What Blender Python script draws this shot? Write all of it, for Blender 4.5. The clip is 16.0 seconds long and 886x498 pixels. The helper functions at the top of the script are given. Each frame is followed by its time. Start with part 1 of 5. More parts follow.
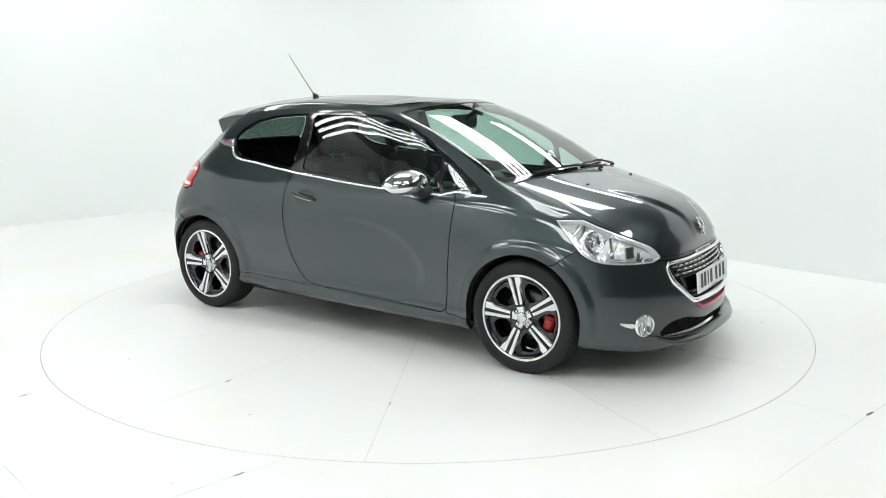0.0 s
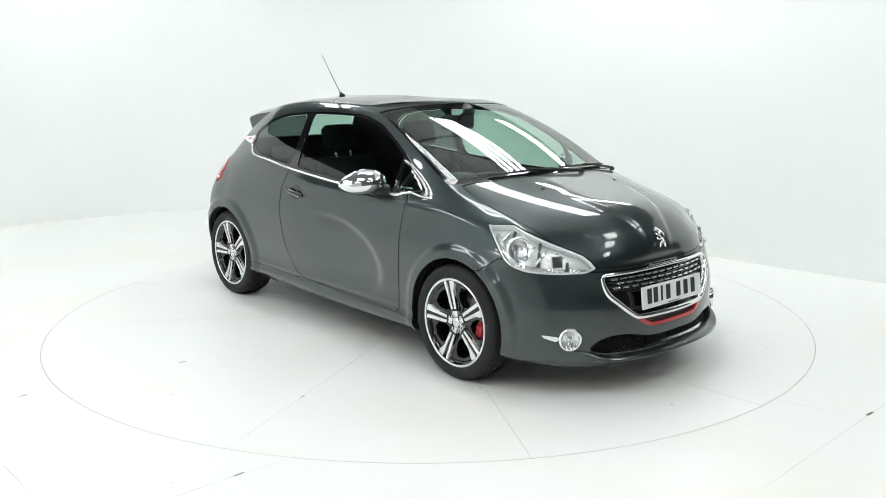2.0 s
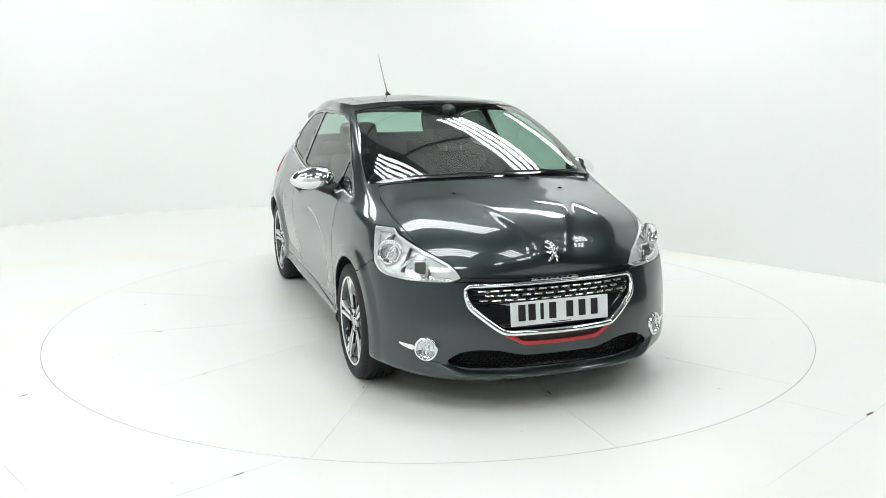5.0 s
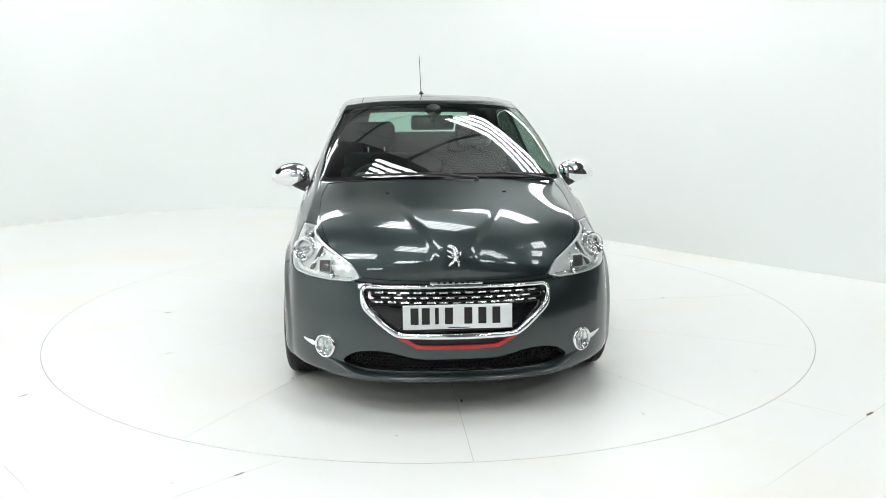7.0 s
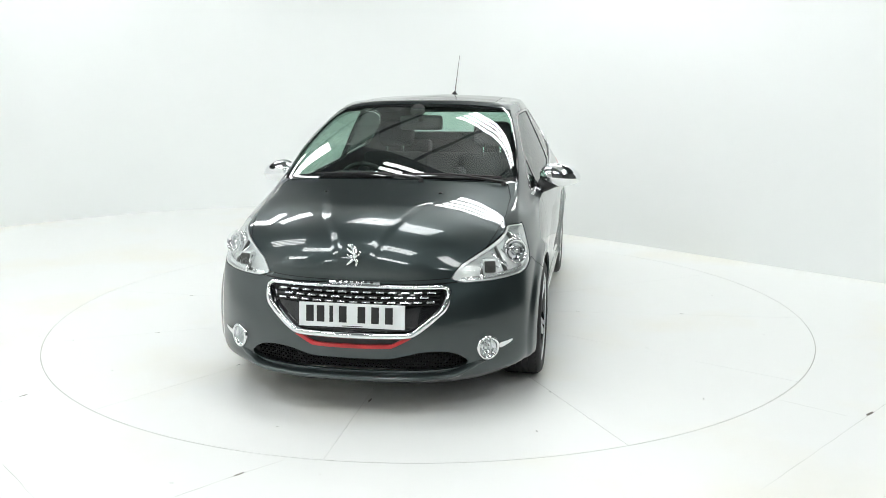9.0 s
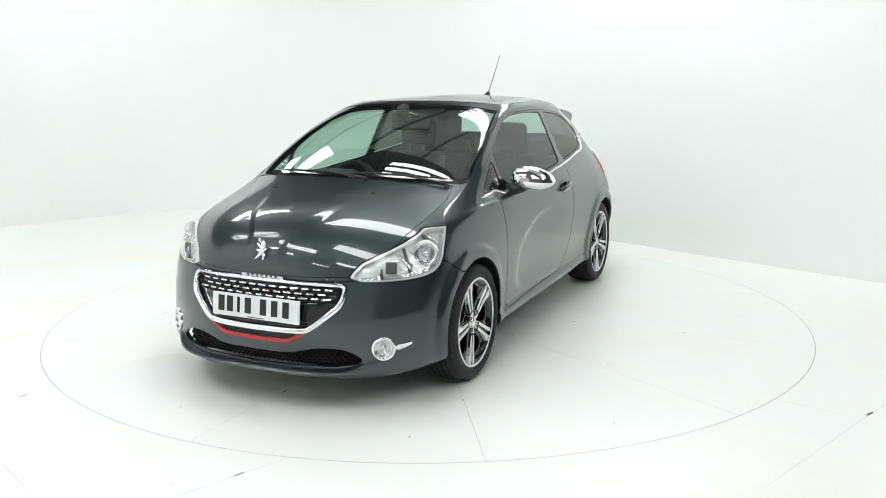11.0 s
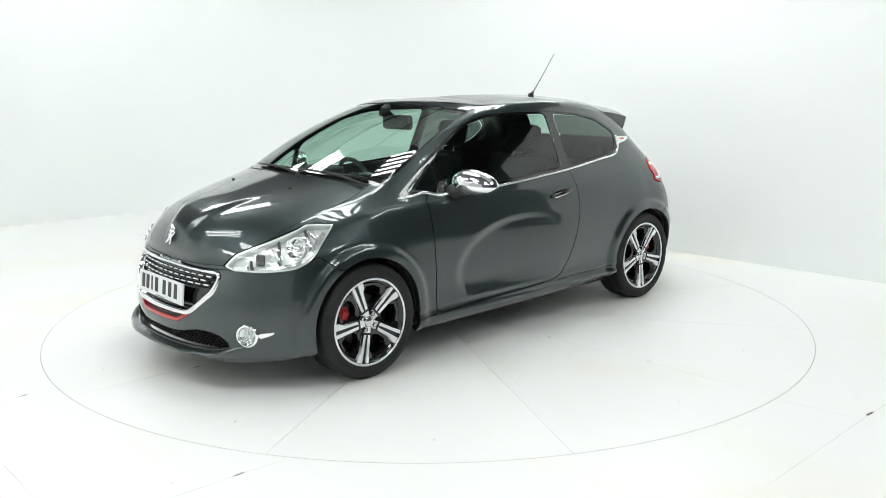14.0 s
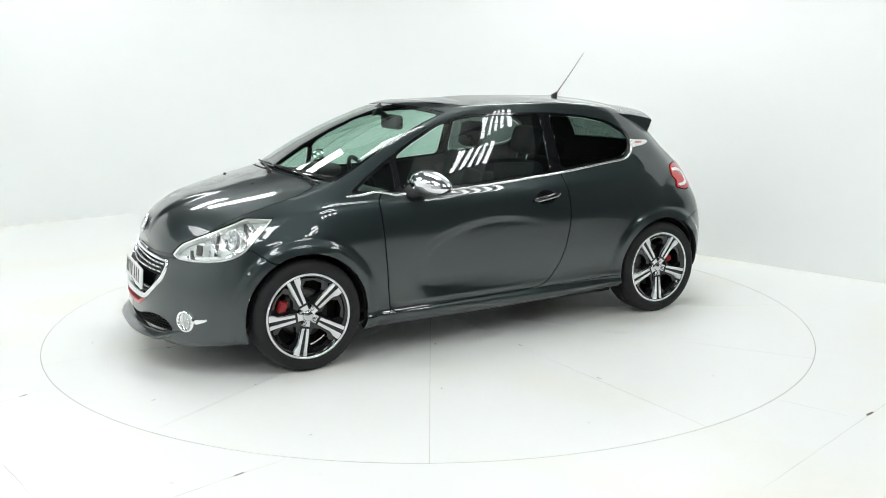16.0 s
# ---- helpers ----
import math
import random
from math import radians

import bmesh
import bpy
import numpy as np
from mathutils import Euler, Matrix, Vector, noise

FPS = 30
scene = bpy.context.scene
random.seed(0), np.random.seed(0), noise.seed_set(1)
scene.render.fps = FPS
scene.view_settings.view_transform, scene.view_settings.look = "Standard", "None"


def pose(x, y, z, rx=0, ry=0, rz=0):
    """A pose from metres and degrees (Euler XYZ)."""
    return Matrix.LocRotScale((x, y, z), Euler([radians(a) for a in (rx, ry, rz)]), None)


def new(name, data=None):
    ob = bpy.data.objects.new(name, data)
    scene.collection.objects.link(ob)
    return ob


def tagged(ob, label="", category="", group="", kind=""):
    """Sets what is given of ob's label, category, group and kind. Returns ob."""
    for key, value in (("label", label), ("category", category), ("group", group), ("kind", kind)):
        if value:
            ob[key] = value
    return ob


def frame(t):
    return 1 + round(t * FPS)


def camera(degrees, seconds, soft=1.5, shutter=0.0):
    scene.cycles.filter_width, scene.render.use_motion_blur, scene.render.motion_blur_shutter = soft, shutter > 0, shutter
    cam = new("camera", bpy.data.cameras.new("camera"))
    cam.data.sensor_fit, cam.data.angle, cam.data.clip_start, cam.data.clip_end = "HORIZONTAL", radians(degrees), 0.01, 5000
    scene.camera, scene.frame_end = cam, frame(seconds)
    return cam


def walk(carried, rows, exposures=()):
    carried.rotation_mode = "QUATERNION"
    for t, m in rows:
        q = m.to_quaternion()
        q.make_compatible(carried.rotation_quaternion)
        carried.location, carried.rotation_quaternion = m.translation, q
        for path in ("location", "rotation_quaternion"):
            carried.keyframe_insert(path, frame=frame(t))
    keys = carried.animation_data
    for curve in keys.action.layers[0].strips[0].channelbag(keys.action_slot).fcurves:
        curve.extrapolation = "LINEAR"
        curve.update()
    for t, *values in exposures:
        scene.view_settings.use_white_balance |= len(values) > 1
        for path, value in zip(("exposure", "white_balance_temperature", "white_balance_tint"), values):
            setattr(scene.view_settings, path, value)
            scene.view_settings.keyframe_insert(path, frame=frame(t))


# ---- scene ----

# camera: it stands still, the turntable turns before it
cam = camera(54.13, 16.0, 0.9)
EYE = pose(0, -5.930, 1.606, 78.73, 0.23, -0.93)
walk(cam, [(0.0, EYE), (16.0, EYE)])

# heading of the car in degrees, time by time
TURNS = [(0, -35.07), (0.5, -38.34), (1, -42.27), (1.5, -46.00), (2, -49.64), (2.5, -52.79), (3, -56.80), (3.5, -60.56), (4, -64.31), (6.5, -82.40), (7, -86.37), (7.5, -90.19), (8, -94.03), (8.5, -97.15), (9, -101.14), (11.5, -119.99), (12, -123.75), (12.5, -126.89), (13, -130.61), (13.5, -134.34), (14, -138.27), (14.5, -141.41), (15, -145.14), (15.5, -148.89), (16, -152.67)]
CAR_X, CAR_Y = -0.072, 0.005
DISC_R = 2.506

# world: a closed hall, so only a faint grey outside it
world = bpy.data.worlds.new("world")
scene.world = world
world.use_nodes = True
world.node_tree.nodes["Background"].inputs["Color"].default_value = (0.8, 0.9, 1.0, 1)
world.node_tree.nodes["Background"].inputs["Strength"].default_value = 0.05
scene.view_settings.exposure = 0.0


# ---- materials ----
def material(name, color, rough=0.5, metal=0.0, coat=0.0, var=0.0, scale=8.0, bump=0.0, bump_scale=60.0, spec=0.5, rvar=0.0):
    """Principled material with colour drift and fine relief."""
    m = bpy.data.materials.new(name)
    m.use_nodes = True
    nt = m.node_tree
    b = nt.nodes["Principled BSDF"]
    b.inputs["Base Color"].default_value = (*color, 1)
    b.inputs["Roughness"].default_value = rough
    b.inputs["Metallic"].default_value = metal
    b.inputs["Coat Weight"].default_value = coat
    b.inputs["Coat Roughness"].default_value = 0.02
    b.inputs["Specular IOR Level"].default_value = spec
    if var or bump or rvar:
        tc = nt.nodes.new("ShaderNodeTexCoord")
    if var or rvar:
        n = nt.nodes.new("ShaderNodeTexNoise")
        n.inputs["Scale"].default_value = scale
        n.inputs["Detail"].default_value = 6
        nt.links.new(tc.outputs["Object"], n.inputs["Vector"])
    if var:
        r = nt.nodes.new("ShaderNodeMapRange")
        r.inputs["To Min"].default_value = 1 - var
        r.inputs["To Max"].default_value = 1 + var
        nt.links.new(n.outputs["Fac"], r.inputs["Value"])
        mul = nt.nodes.new("ShaderNodeVectorMath")
        mul.operation = "SCALE"
        mul.inputs[0].default_value = color
        nt.links.new(r.outputs["Result"], mul.inputs["Scale"])
        nt.links.new(mul.outputs["Vector"], b.inputs["Base Color"])
    if rvar:
        r2 = nt.nodes.new("ShaderNodeMapRange")
        r2.inputs["To Min"].default_value = max(0.0, rough - rvar)
        r2.inputs["To Max"].default_value = rough + rvar
        nt.links.new(n.outputs["Fac"], r2.inputs["Value"])
        nt.links.new(r2.outputs["Result"], b.inputs["Roughness"])
    if bump:
        n2 = nt.nodes.new("ShaderNodeTexNoise")
        n2.inputs["Scale"].default_value = bump_scale
        n2.inputs["Detail"].default_value = 4
        nt.links.new(tc.outputs["Object"], n2.inputs["Vector"])
        bp = nt.nodes.new("ShaderNodeBump")
        bp.inputs["Strength"].default_value = bump
        bp.inputs["Distance"].default_value = 0.004
        nt.links.new(n2.outputs["Fac"], bp.inputs["Height"])
        nt.links.new(bp.outputs["Normal"], b.inputs["Normal"])
    return m


def glow(name, color, strength):
    m = bpy.data.materials.new(name)
    m.use_nodes = True
    nt = m.node_tree
    nt.nodes.clear()
    e = nt.nodes.new("ShaderNodeEmission")
    e.inputs["Color"].default_value = (*color, 1)
    e.inputs["Strength"].default_value = strength
    o = nt.nodes.new("ShaderNodeOutputMaterial")
    nt.links.new(e.outputs["Emission"], o.inputs["Surface"])
    return m


def pane_glass(name, tint, base=0.08):
    """Thin glass: tinted see-through with a clear gloss on top."""
    m = bpy.data.materials.new(name)
    m.use_nodes = True
    nt = m.node_tree
    nt.nodes.clear()
    t = nt.nodes.new("ShaderNodeBsdfTransparent")
    t.inputs["Color"].default_value = (*tint, 1)
    g = nt.nodes.new("ShaderNodeBsdfGlossy")
    g.inputs["Roughness"].default_value = 0.0
    lw = nt.nodes.new("ShaderNodeLayerWeight")
    lw.inputs["Blend"].default_value = 0.5
    pw = nt.nodes.new("ShaderNodeMath")
    pw.operation = "POWER"
    pw.inputs[1].default_value = 4.5
    f = nt.nodes.new("ShaderNodeMapRange")
    f.inputs["To Min"].default_value, f.inputs["To Max"].default_value = base, 0.95
    nt.links.new(lw.outputs["Facing"], pw.inputs[0])
    nt.links.new(pw.outputs[0], f.inputs["Value"])
    mix = nt.nodes.new("ShaderNodeMixShader")
    o = nt.nodes.new("ShaderNodeOutputMaterial")
    nt.links.new(f.outputs["Result"], mix.inputs["Fac"])
    nt.links.new(t.outputs["BSDF"], mix.inputs[1])
    nt.links.new(g.outputs["BSDF"], mix.inputs[2])
    nt.links.new(mix.outputs["Shader"], o.inputs["Surface"])
    return m


PAINT = material("grey_metallic_paint", (0.040, 0.054, 0.055), 0.36, 0.90, 1.0, 0.10, 900.0)
PAINT.node_tree.nodes["Principled BSDF"].inputs["Coat IOR"].default_value = 1.62
BLACK_GLOSS = material("gloss_black", (0.006, 0.006, 0.007), 0.08, 0, 0.6)
BLACK_PLASTIC = material("black_plastic", (0.012, 0.012, 0.013), 0.45, 0, 0, 0.15, 40, 0.1, 400)
LINER = material("dark_liner", (0.004, 0.004, 0.004), 0.9)
CHROME = material("chrome", (0.86, 0.87, 0.88), 0.05, 1.0)
SATIN = material("satin_chrome", (0.70, 0.71, 0.72), 0.16, 1.0)
RUBBER = material("tyre_rubber", (0.012, 0.012, 0.013), 0.62, 0, 0, 0.2, 30, 0.15, 200, 0.35)
ALLOY = material("machined_alloy", (0.84, 0.85, 0.86), 0.28, 0.5, 0.3, 0.05, 60)
DISC_IRON = material("brake_iron", (0.13, 0.13, 0.125), 0.4, 0.8, 0, 0.2, 40)
RED = material("red_enamel", (0.42, 0.012, 0.015), 0.3, 0, 0.4, 0.05, 30)
PLATE_WHITE = material("plate_white", (0.78, 0.80, 0.80), 0.4, 0, 0.2, 0.02, 30)
CLOTH = material("seat_cloth", (0.018, 0.019, 0.021), 0.9, 0, 0, 0.25, 60, 0.3, 300, 0.2)
DASH = material("dash_plastic", (0.016, 0.017, 0.018), 0.55, 0, 0, 0.2, 50, 0.2, 500)
LAMP_CLEAR = pane_glass("lamp_lens", (0.96, 0.975, 0.97), 0.05)
LAMP_SILVER = material("lamp_reflector", (0.88, 0.90, 0.90), 0.22, 0.35)
LAMP_CHROME = material("lamp_chrome", (0.90, 0.91, 0.91), 0.20, 0.75)
TRIM = material("bright_trim", (0.88, 0.89, 0.89), 0.22, 0.85)
LAMP_GREY = material("lamp_bezel", (0.60, 0.62, 0.62), 0.3, 0.6)
LAMP_RED = material("lamp_red", (0.55, 0.015, 0.02), 0.1, 0, 0.8)
GLASS_FRONT = pane_glass("windscreen_glass", (0.66, 0.84, 0.75), 0.12)
GLASS_SIDE = pane_glass("side_glass", (0.62, 0.78, 0.71))
GLASS_DARK = pane_glass("privacy_glass", (0.13, 0.16, 0.15))
GLASS_ROOF = material("roof_glass", (0.003, 0.003, 0.004), 0.04, 0, 0, spec=0.25)
INK = material("plate_ink", (0.01, 0.01, 0.01), 0.4)


# ---- mesh helpers ----
def mesh_ob(name, verts, faces, mat, parent=None, label="", smooth=False):
    me = bpy.data.meshes.new(name)
    me.from_pydata([tuple(v) for v in verts], [], faces)
    if mat:
        me.materials.append(mat)
    if smooth:
        me.shade_smooth()
    ob = new(name, me)
    if parent:
        ob.parent = parent
    if label:
        ob["label"] = label
    return ob


def part(name, bm, mat, parent=None, label="", smooth=False):
    """Links a bmesh as one mesh object under a thing or a part."""
    me = bpy.data.meshes.new(name)
    bm.normal_update()
    bm.to_mesh(me)
    bm.free()
    me.materials.append(mat)
    if smooth:
        me.shade_smooth()
    ob = new(name, me)
    if parent:
        ob.parent = parent
    if label:
        ob["label"] = label
    return ob


def box(bm, x0, x1, y0, y1, z0, z1, m=None, bevel=0.0):
    r = bmesh.ops.create_cube(bm, size=1)
    for v in r["verts"]:
        v.co = Vector(((x0 + x1) / 2 + v.co.x * (x1 - x0), (y0 + y1) / 2 + v.co.y * (y1 - y0), (z0 + z1) / 2 + v.co.z * (z1 - z0)))
    vs = r["verts"]
    if bevel:
        es = list({e for v in vs for e in v.link_edges})
        out = bmesh.ops.bevel(bm, geom=es, offset=bevel, segments=3, profile=0.5, affect="EDGES")
        vs = list({v for f in out["faces"] for v in f.verts} | {v for v in vs if v.is_valid})
    if m is not None:
        bmesh.ops.transform(bm, matrix=m, verts=vs)
    return vs


def lathe(bm, profile, steps, m=None, close=True):
    """Turns a profile of (radius, height along y) round the y axis."""
    rows = []
    for i in range(steps):
        a = 2 * math.pi * i / steps
        rows.append([bm.verts.new(((m or Matrix()) @ Vector((r * math.cos(a), h, r * math.sin(a))))) for r, h in profile])
    for i in range(steps):
        a, b = rows[i], rows[(i + 1) % steps]
        for k in range(len(profile) - 1):
            bm.faces.new((a[k], a[k + 1], b[k + 1], b[k]))
    return rows


def tube(bm, pts, r, sides=8, caps=True):
    """A round rod along points; r may be one radius or one for each point."""
    pts = [Vector(p) for p in pts]
    rs = r if isinstance(r, (list, tuple)) else [r] * len(pts)
    rings = []
    for i, p in enumerate(pts):
        d = (pts[min(i + 1, len(pts) - 1)] - pts[max(i - 1, 0)]).normalized()
        a = d.orthogonal().normalized() if i == 0 else (a - d * a.dot(d)).normalized()
        b = d.cross(a)
        rings.append([bm.verts.new(p + (a * math.cos(2 * math.pi * k / sides) + b * math.sin(2 * math.pi * k / sides)) * rs[i]) for k in range(sides)])
    for p, q in zip(rings, rings[1:]):
        for k in range(sides):
            bm.faces.new((p[k], p[(k + 1) % sides], q[(k + 1) % sides], q[k]))
    if caps:
        bm.faces.new(rings[0][::-1])
        bm.faces.new(rings[-1])


def catmull(pts, n, closed=False):
    """Smooth curve through points, n steps for each span."""
    P = np.array(pts, float)
    k = len(P)
    if not closed:
        P = np.vstack([2 * P[0] - P[1], P, 2 * P[-1] - P[-2]])
    out = []
    for i in range(k if closed else k - 1):
        p = [P[(i + d - 1) % k] for d in range(4)] if closed else P[i:i + 4]
        for s in range(n):
            t = s / n
            out.append(0.5 * (2 * p[1] + (p[2] - p[0]) * t + (2 * p[0] - 5 * p[1] + 4 * p[2] - p[3]) * t * t + (3 * p[1] - p[0] - 3 * p[2] + p[3]) * t ** 3))
    if not closed:
        out.append(P[-2])
    return np.array(out)


# ---- the room ----
def painted_floor(name, base, scuff, streak):
    """White floor paint with scuffs, yellowed patches and thin scratches."""
    m = material(name, base, 0.32, 0, 0, 0.0, 8, 0.04, 25, 0.5)
    nt = m.node_tree
    b = nt.nodes["Principled BSDF"]
    tc = nt.nodes.new("ShaderNodeTexCoord")
    big = nt.nodes.new("ShaderNodeTexNoise")
    big.inputs["Scale"].default_value = 0.9
    big.inputs["Detail"].default_value = 8
    fine = nt.nodes.new("ShaderNodeTexNoise")
    fine.inputs["Scale"].default_value = 16
    fine.inputs["Detail"].default_value = 10
    fine.inputs["Roughness"].default_value = 0.7
    for n in (big, fine):
        nt.links.new(tc.outputs["Object"], n.inputs["Vector"])
    rb = nt.nodes.new("ShaderNodeMapRange")
    rb.inputs["From Min"].default_value, rb.inputs["From Max"].default_value = 0.50, 0.66
    nt.links.new(big.outputs["Fac"], rb.inputs["Value"])
    rf = nt.nodes.new("ShaderNodeMapRange")
    rf.inputs["From Min"].default_value, rf.inputs["From Max"].default_value = 0.66, 0.78
    nt.links.new(fine.outputs["Fac"], rf.inputs["Value"])
    m1 = nt.nodes.new("ShaderNodeMix")
    m1.data_type = "RGBA"
    m1.inputs["A"].default_value = (*base, 1)
    m1.inputs["B"].default_value = (*streak, 1)
    nt.links.new(rb.outputs["Result"], m1.inputs["Factor"])
    m2 = nt.nodes.new("ShaderNodeMix")
    m2.data_type = "RGBA"
    m2.inputs["B"].default_value = (*scuff, 1)
    nt.links.new(rf.outputs["Result"], m2.inputs["Factor"])
    nt.links.new(m1.outputs["Result"], m2.inputs["A"])
    nt.links.new(m2.outputs["Result"], b.inputs["Base Color"])
    rr = nt.nodes.new("ShaderNodeMapRange")
    rr.inputs["To Min"].default_value, rr.inputs["To Max"].default_value = 0.22, 0.5
    nt.links.new(fine.outputs["Fac"], rr.inputs["Value"])
    nt.links.new(rr.outputs["Result"], b.inputs["Roughness"])
    return m


FLOOR = painted_floor("white_floor_paint", (0.84, 0.85, 0.83), (0.60, 0.58, 0.50), (0.835, 0.825, 0.765))
WALL = material("white_wall_paint", (0.86, 0.88, 0.87), 0.7, 0, 0, 0.015, 1.5, 0.05, 90)
SEAM = material("floor_seam", (0.46, 0.45, 0.42), 0.8, 0, 0, 0.55, 5)
CHIP = material("bare_screed", (0.16, 0.15, 0.13), 0.9, 0, 0, 0.4, 40)
FLECK = material("rubbed_paint", (0.30, 0.29, 0.26), 0.9, 0, 0, 0.5, 40)
# two tones of the unseen roof, set by how bright the glass mirrors it
ROOF_SHEET = material("pale_roof_sheet", (0.62, 0.64, 0.63), 0.6, 0.0, 0, 0.12, 3)
ROOF_DARK = material("dark_roof_sheet", (0.12, 0.13, 0.13), 0.6, 0.0, 0, 0.15, 3)
STEEL = material("roof_steel", (0.10, 0.11, 0.11), 0.6, 0.2, 0, 0.2, 6)
# three tones for unseen walls, chosen for how dark the car mirrors them
HALL_WALL = material("hall_wall", (0.045, 0.05, 0.05), 0.8, 0, 0, 0.1, 2)
HALL_MID = material("hall_mid", (0.15, 0.16, 0.16), 0.8, 0, 0, 0.1, 2)
HALL_GREY = material("hall_grey", (0.62, 0.64, 0.63), 0.8, 0, 0, 0.1, 2)
CABLE = material("black_cable", (0.02, 0.02, 0.02), 0.6)

HALL_X0, HALL_X1, HALL_Y0, HALL_Y1, HALL_H = -8.0, 8.0, -10.0, 8.0, 5.2
GAP = 0.005


def floor_ring():
    n = 256
    verts, faces = [], []
    for i in range(n):
        a = 2 * math.pi * i / n
        c, s = math.cos(a), math.sin(a)
        k = min((HALL_X1 if c > 0 else HALL_X0) / c if abs(c) > 1e-9 else 1e9, (HALL_Y1 if s > 0 else HALL_Y0) / s if abs(s) > 1e-9 else 1e9)
        r = DISC_R + GAP
        verts += [(r * c, r * s, -0.03), (r * c, r * s, 0), (k * c, k * s, 0)]
    for i in range(n):
        a, b = 3 * i, 3 * ((i + 1) % n)
        faces += [(a, b, b + 1, a + 1), (a + 1, b + 1, b + 2, a + 2)]
    ob = mesh_ob("floor", verts, faces, FLOOR)
    tagged(ob, "white painted studio floor with scuffs and hairline cracks", "floor", kind="structure")
    # floor under the turntable's gap
    bm = bmesh.new()
    box(bm, HALL_X0, HALL_X1, HALL_Y0, HALL_Y1, -0.12, -0.032)
    tagged(part("floor_base", bm, LINER), "dark concrete slab below the turntable", "floor", kind="structure")
    return ob


floor_ring()


def extrude_wall(name, line, z0, z1, thick, mat, label):
    """Upright wall along a plan line, with thickness to the line's left."""
    L = np.array(line, float)
    d = np.gradient(L, axis=0)
    nrm = np.stack([-d[:, 1], d[:, 0]], 1) / np.hypot(d[:, 0], d[:, 1])[:, None]
    verts, faces = [], []
    for p, q in zip(L, L + nrm * thick):
        verts += [(*p, z0), (*p, z1), (*q, z1), (*q, z0)]
    for i in range(len(L) - 1):
        a, b = 4 * i, 4 * i + 4
        for k in range(4):
            faces.append((a + k, a + (k + 1) % 4, b + (k + 1) % 4, b + k))
    faces += [(0, 3, 2, 1), (len(verts) - 4, len(verts) - 3, len(verts) - 2, len(verts) - 1)]
    ob = mesh_ob(name, verts, faces, mat, smooth=False)
    return tagged(ob, label, "wall", kind="structure")


# the studio's white walls: a bowed back wall and a straight one that meets it
BACK = catmull([(-6.6, -0.6), (-6.35, 0.8), (-5.6, 2.2), (-4.7, 3.5), (-3.75, 4.3), (-2.93, 4.75), (-1.98, 4.92), (-1.05, 4.80), (-0.15, 4.24), (0.75, 3.47), (1.88, 2.385), (2.69, 1.52), (3.58, 0.60), (4.15, 0.01), (4.6, -0.45)], 10)
WALL_H = 2.95
wall = extrude_wall("wall_back", BACK, 0, WALL_H, 0.12, WALL, "white bowed studio partition wall meeting the floor")
wall.data.shade_smooth()
wall.data.set_sharp_from_angle(angle=radians(30))
# The walls below are unseen, toned pale or dark to steer the car's reflections.
extrude_wall("wall_hall_side", [(4.61, -0.46), (7.98, -3.93)], 0, WALL_H, 0.12, HALL_WALL, "unseen dark partition beyond the studio wall, added to darken reflections")
extrude_wall("wall_studio_left", [(-6.6, -0.62), (-6.6, HALL_Y0)], 0, HALL_H, -0.12, WALL, "tall white wall beside the camera")
extrude_wall("wall_hall_left", [(HALL_X0, HALL_Y1), (HALL_X0, HALL_Y0)], 0, HALL_H, -0.15, HALL_WALL, "dark outer hall wall behind the white one")
extrude_wall("wall_hall_rear_left", [(HALL_X0, HALL_Y0), (0.6, HALL_Y0)], 0, HALL_H, -0.15, HALL_GREY, "unseen grey wall behind the camera, added to brighten reflections")
extrude_wall("wall_hall_rear_right", [(0.6, HALL_Y0), (HALL_X1, HALL_Y0)], 0, HALL_H, -0.15, HALL_MID, "unseen dark wall behind the camera, added to darken reflections")
extrude_wall("wall_hall_right", [(HALL_X1, HALL_Y0), (HALL_X1, HALL_Y1)], 0, HALL_H, -0.15, HALL_WALL, "unseen dark wall beside the camera, added to darken reflections")
extrude_wall("wall_hall_far", [(HALL_X1, HALL_Y1), (HALL_X0, HALL_Y1)], 0, HALL_H, -0.15, HALL_WALL, "dark hall wall behind the studio partition")

# the hall's roof runs along the straight partition, askew to the camera
ALONG, ACROSS = Vector((0.701, -0.713)), Vector((0.713, 0.701))


def clip_hall(poly):
    """Part of a plan polygon that lies inside the hall."""
    for axis, lim, sign in ((0, HALL_X0, 1), (0, HALL_X1, -1), (1, HALL_Y0, 1), (1, HALL_Y1, -1)):
        res = []
        for a, b in zip(poly, poly[1:] + poly[:1]):
            da, db = (a[axis] - lim) * sign, (b[axis] - lim) * sign
            if da >= 0:
                res.append(a)
            if (da >= 0) != (db >= 0):
                res.append(a.lerp(b, da / (da - db)))
        poly = res
        if not poly:
            break
    return poly


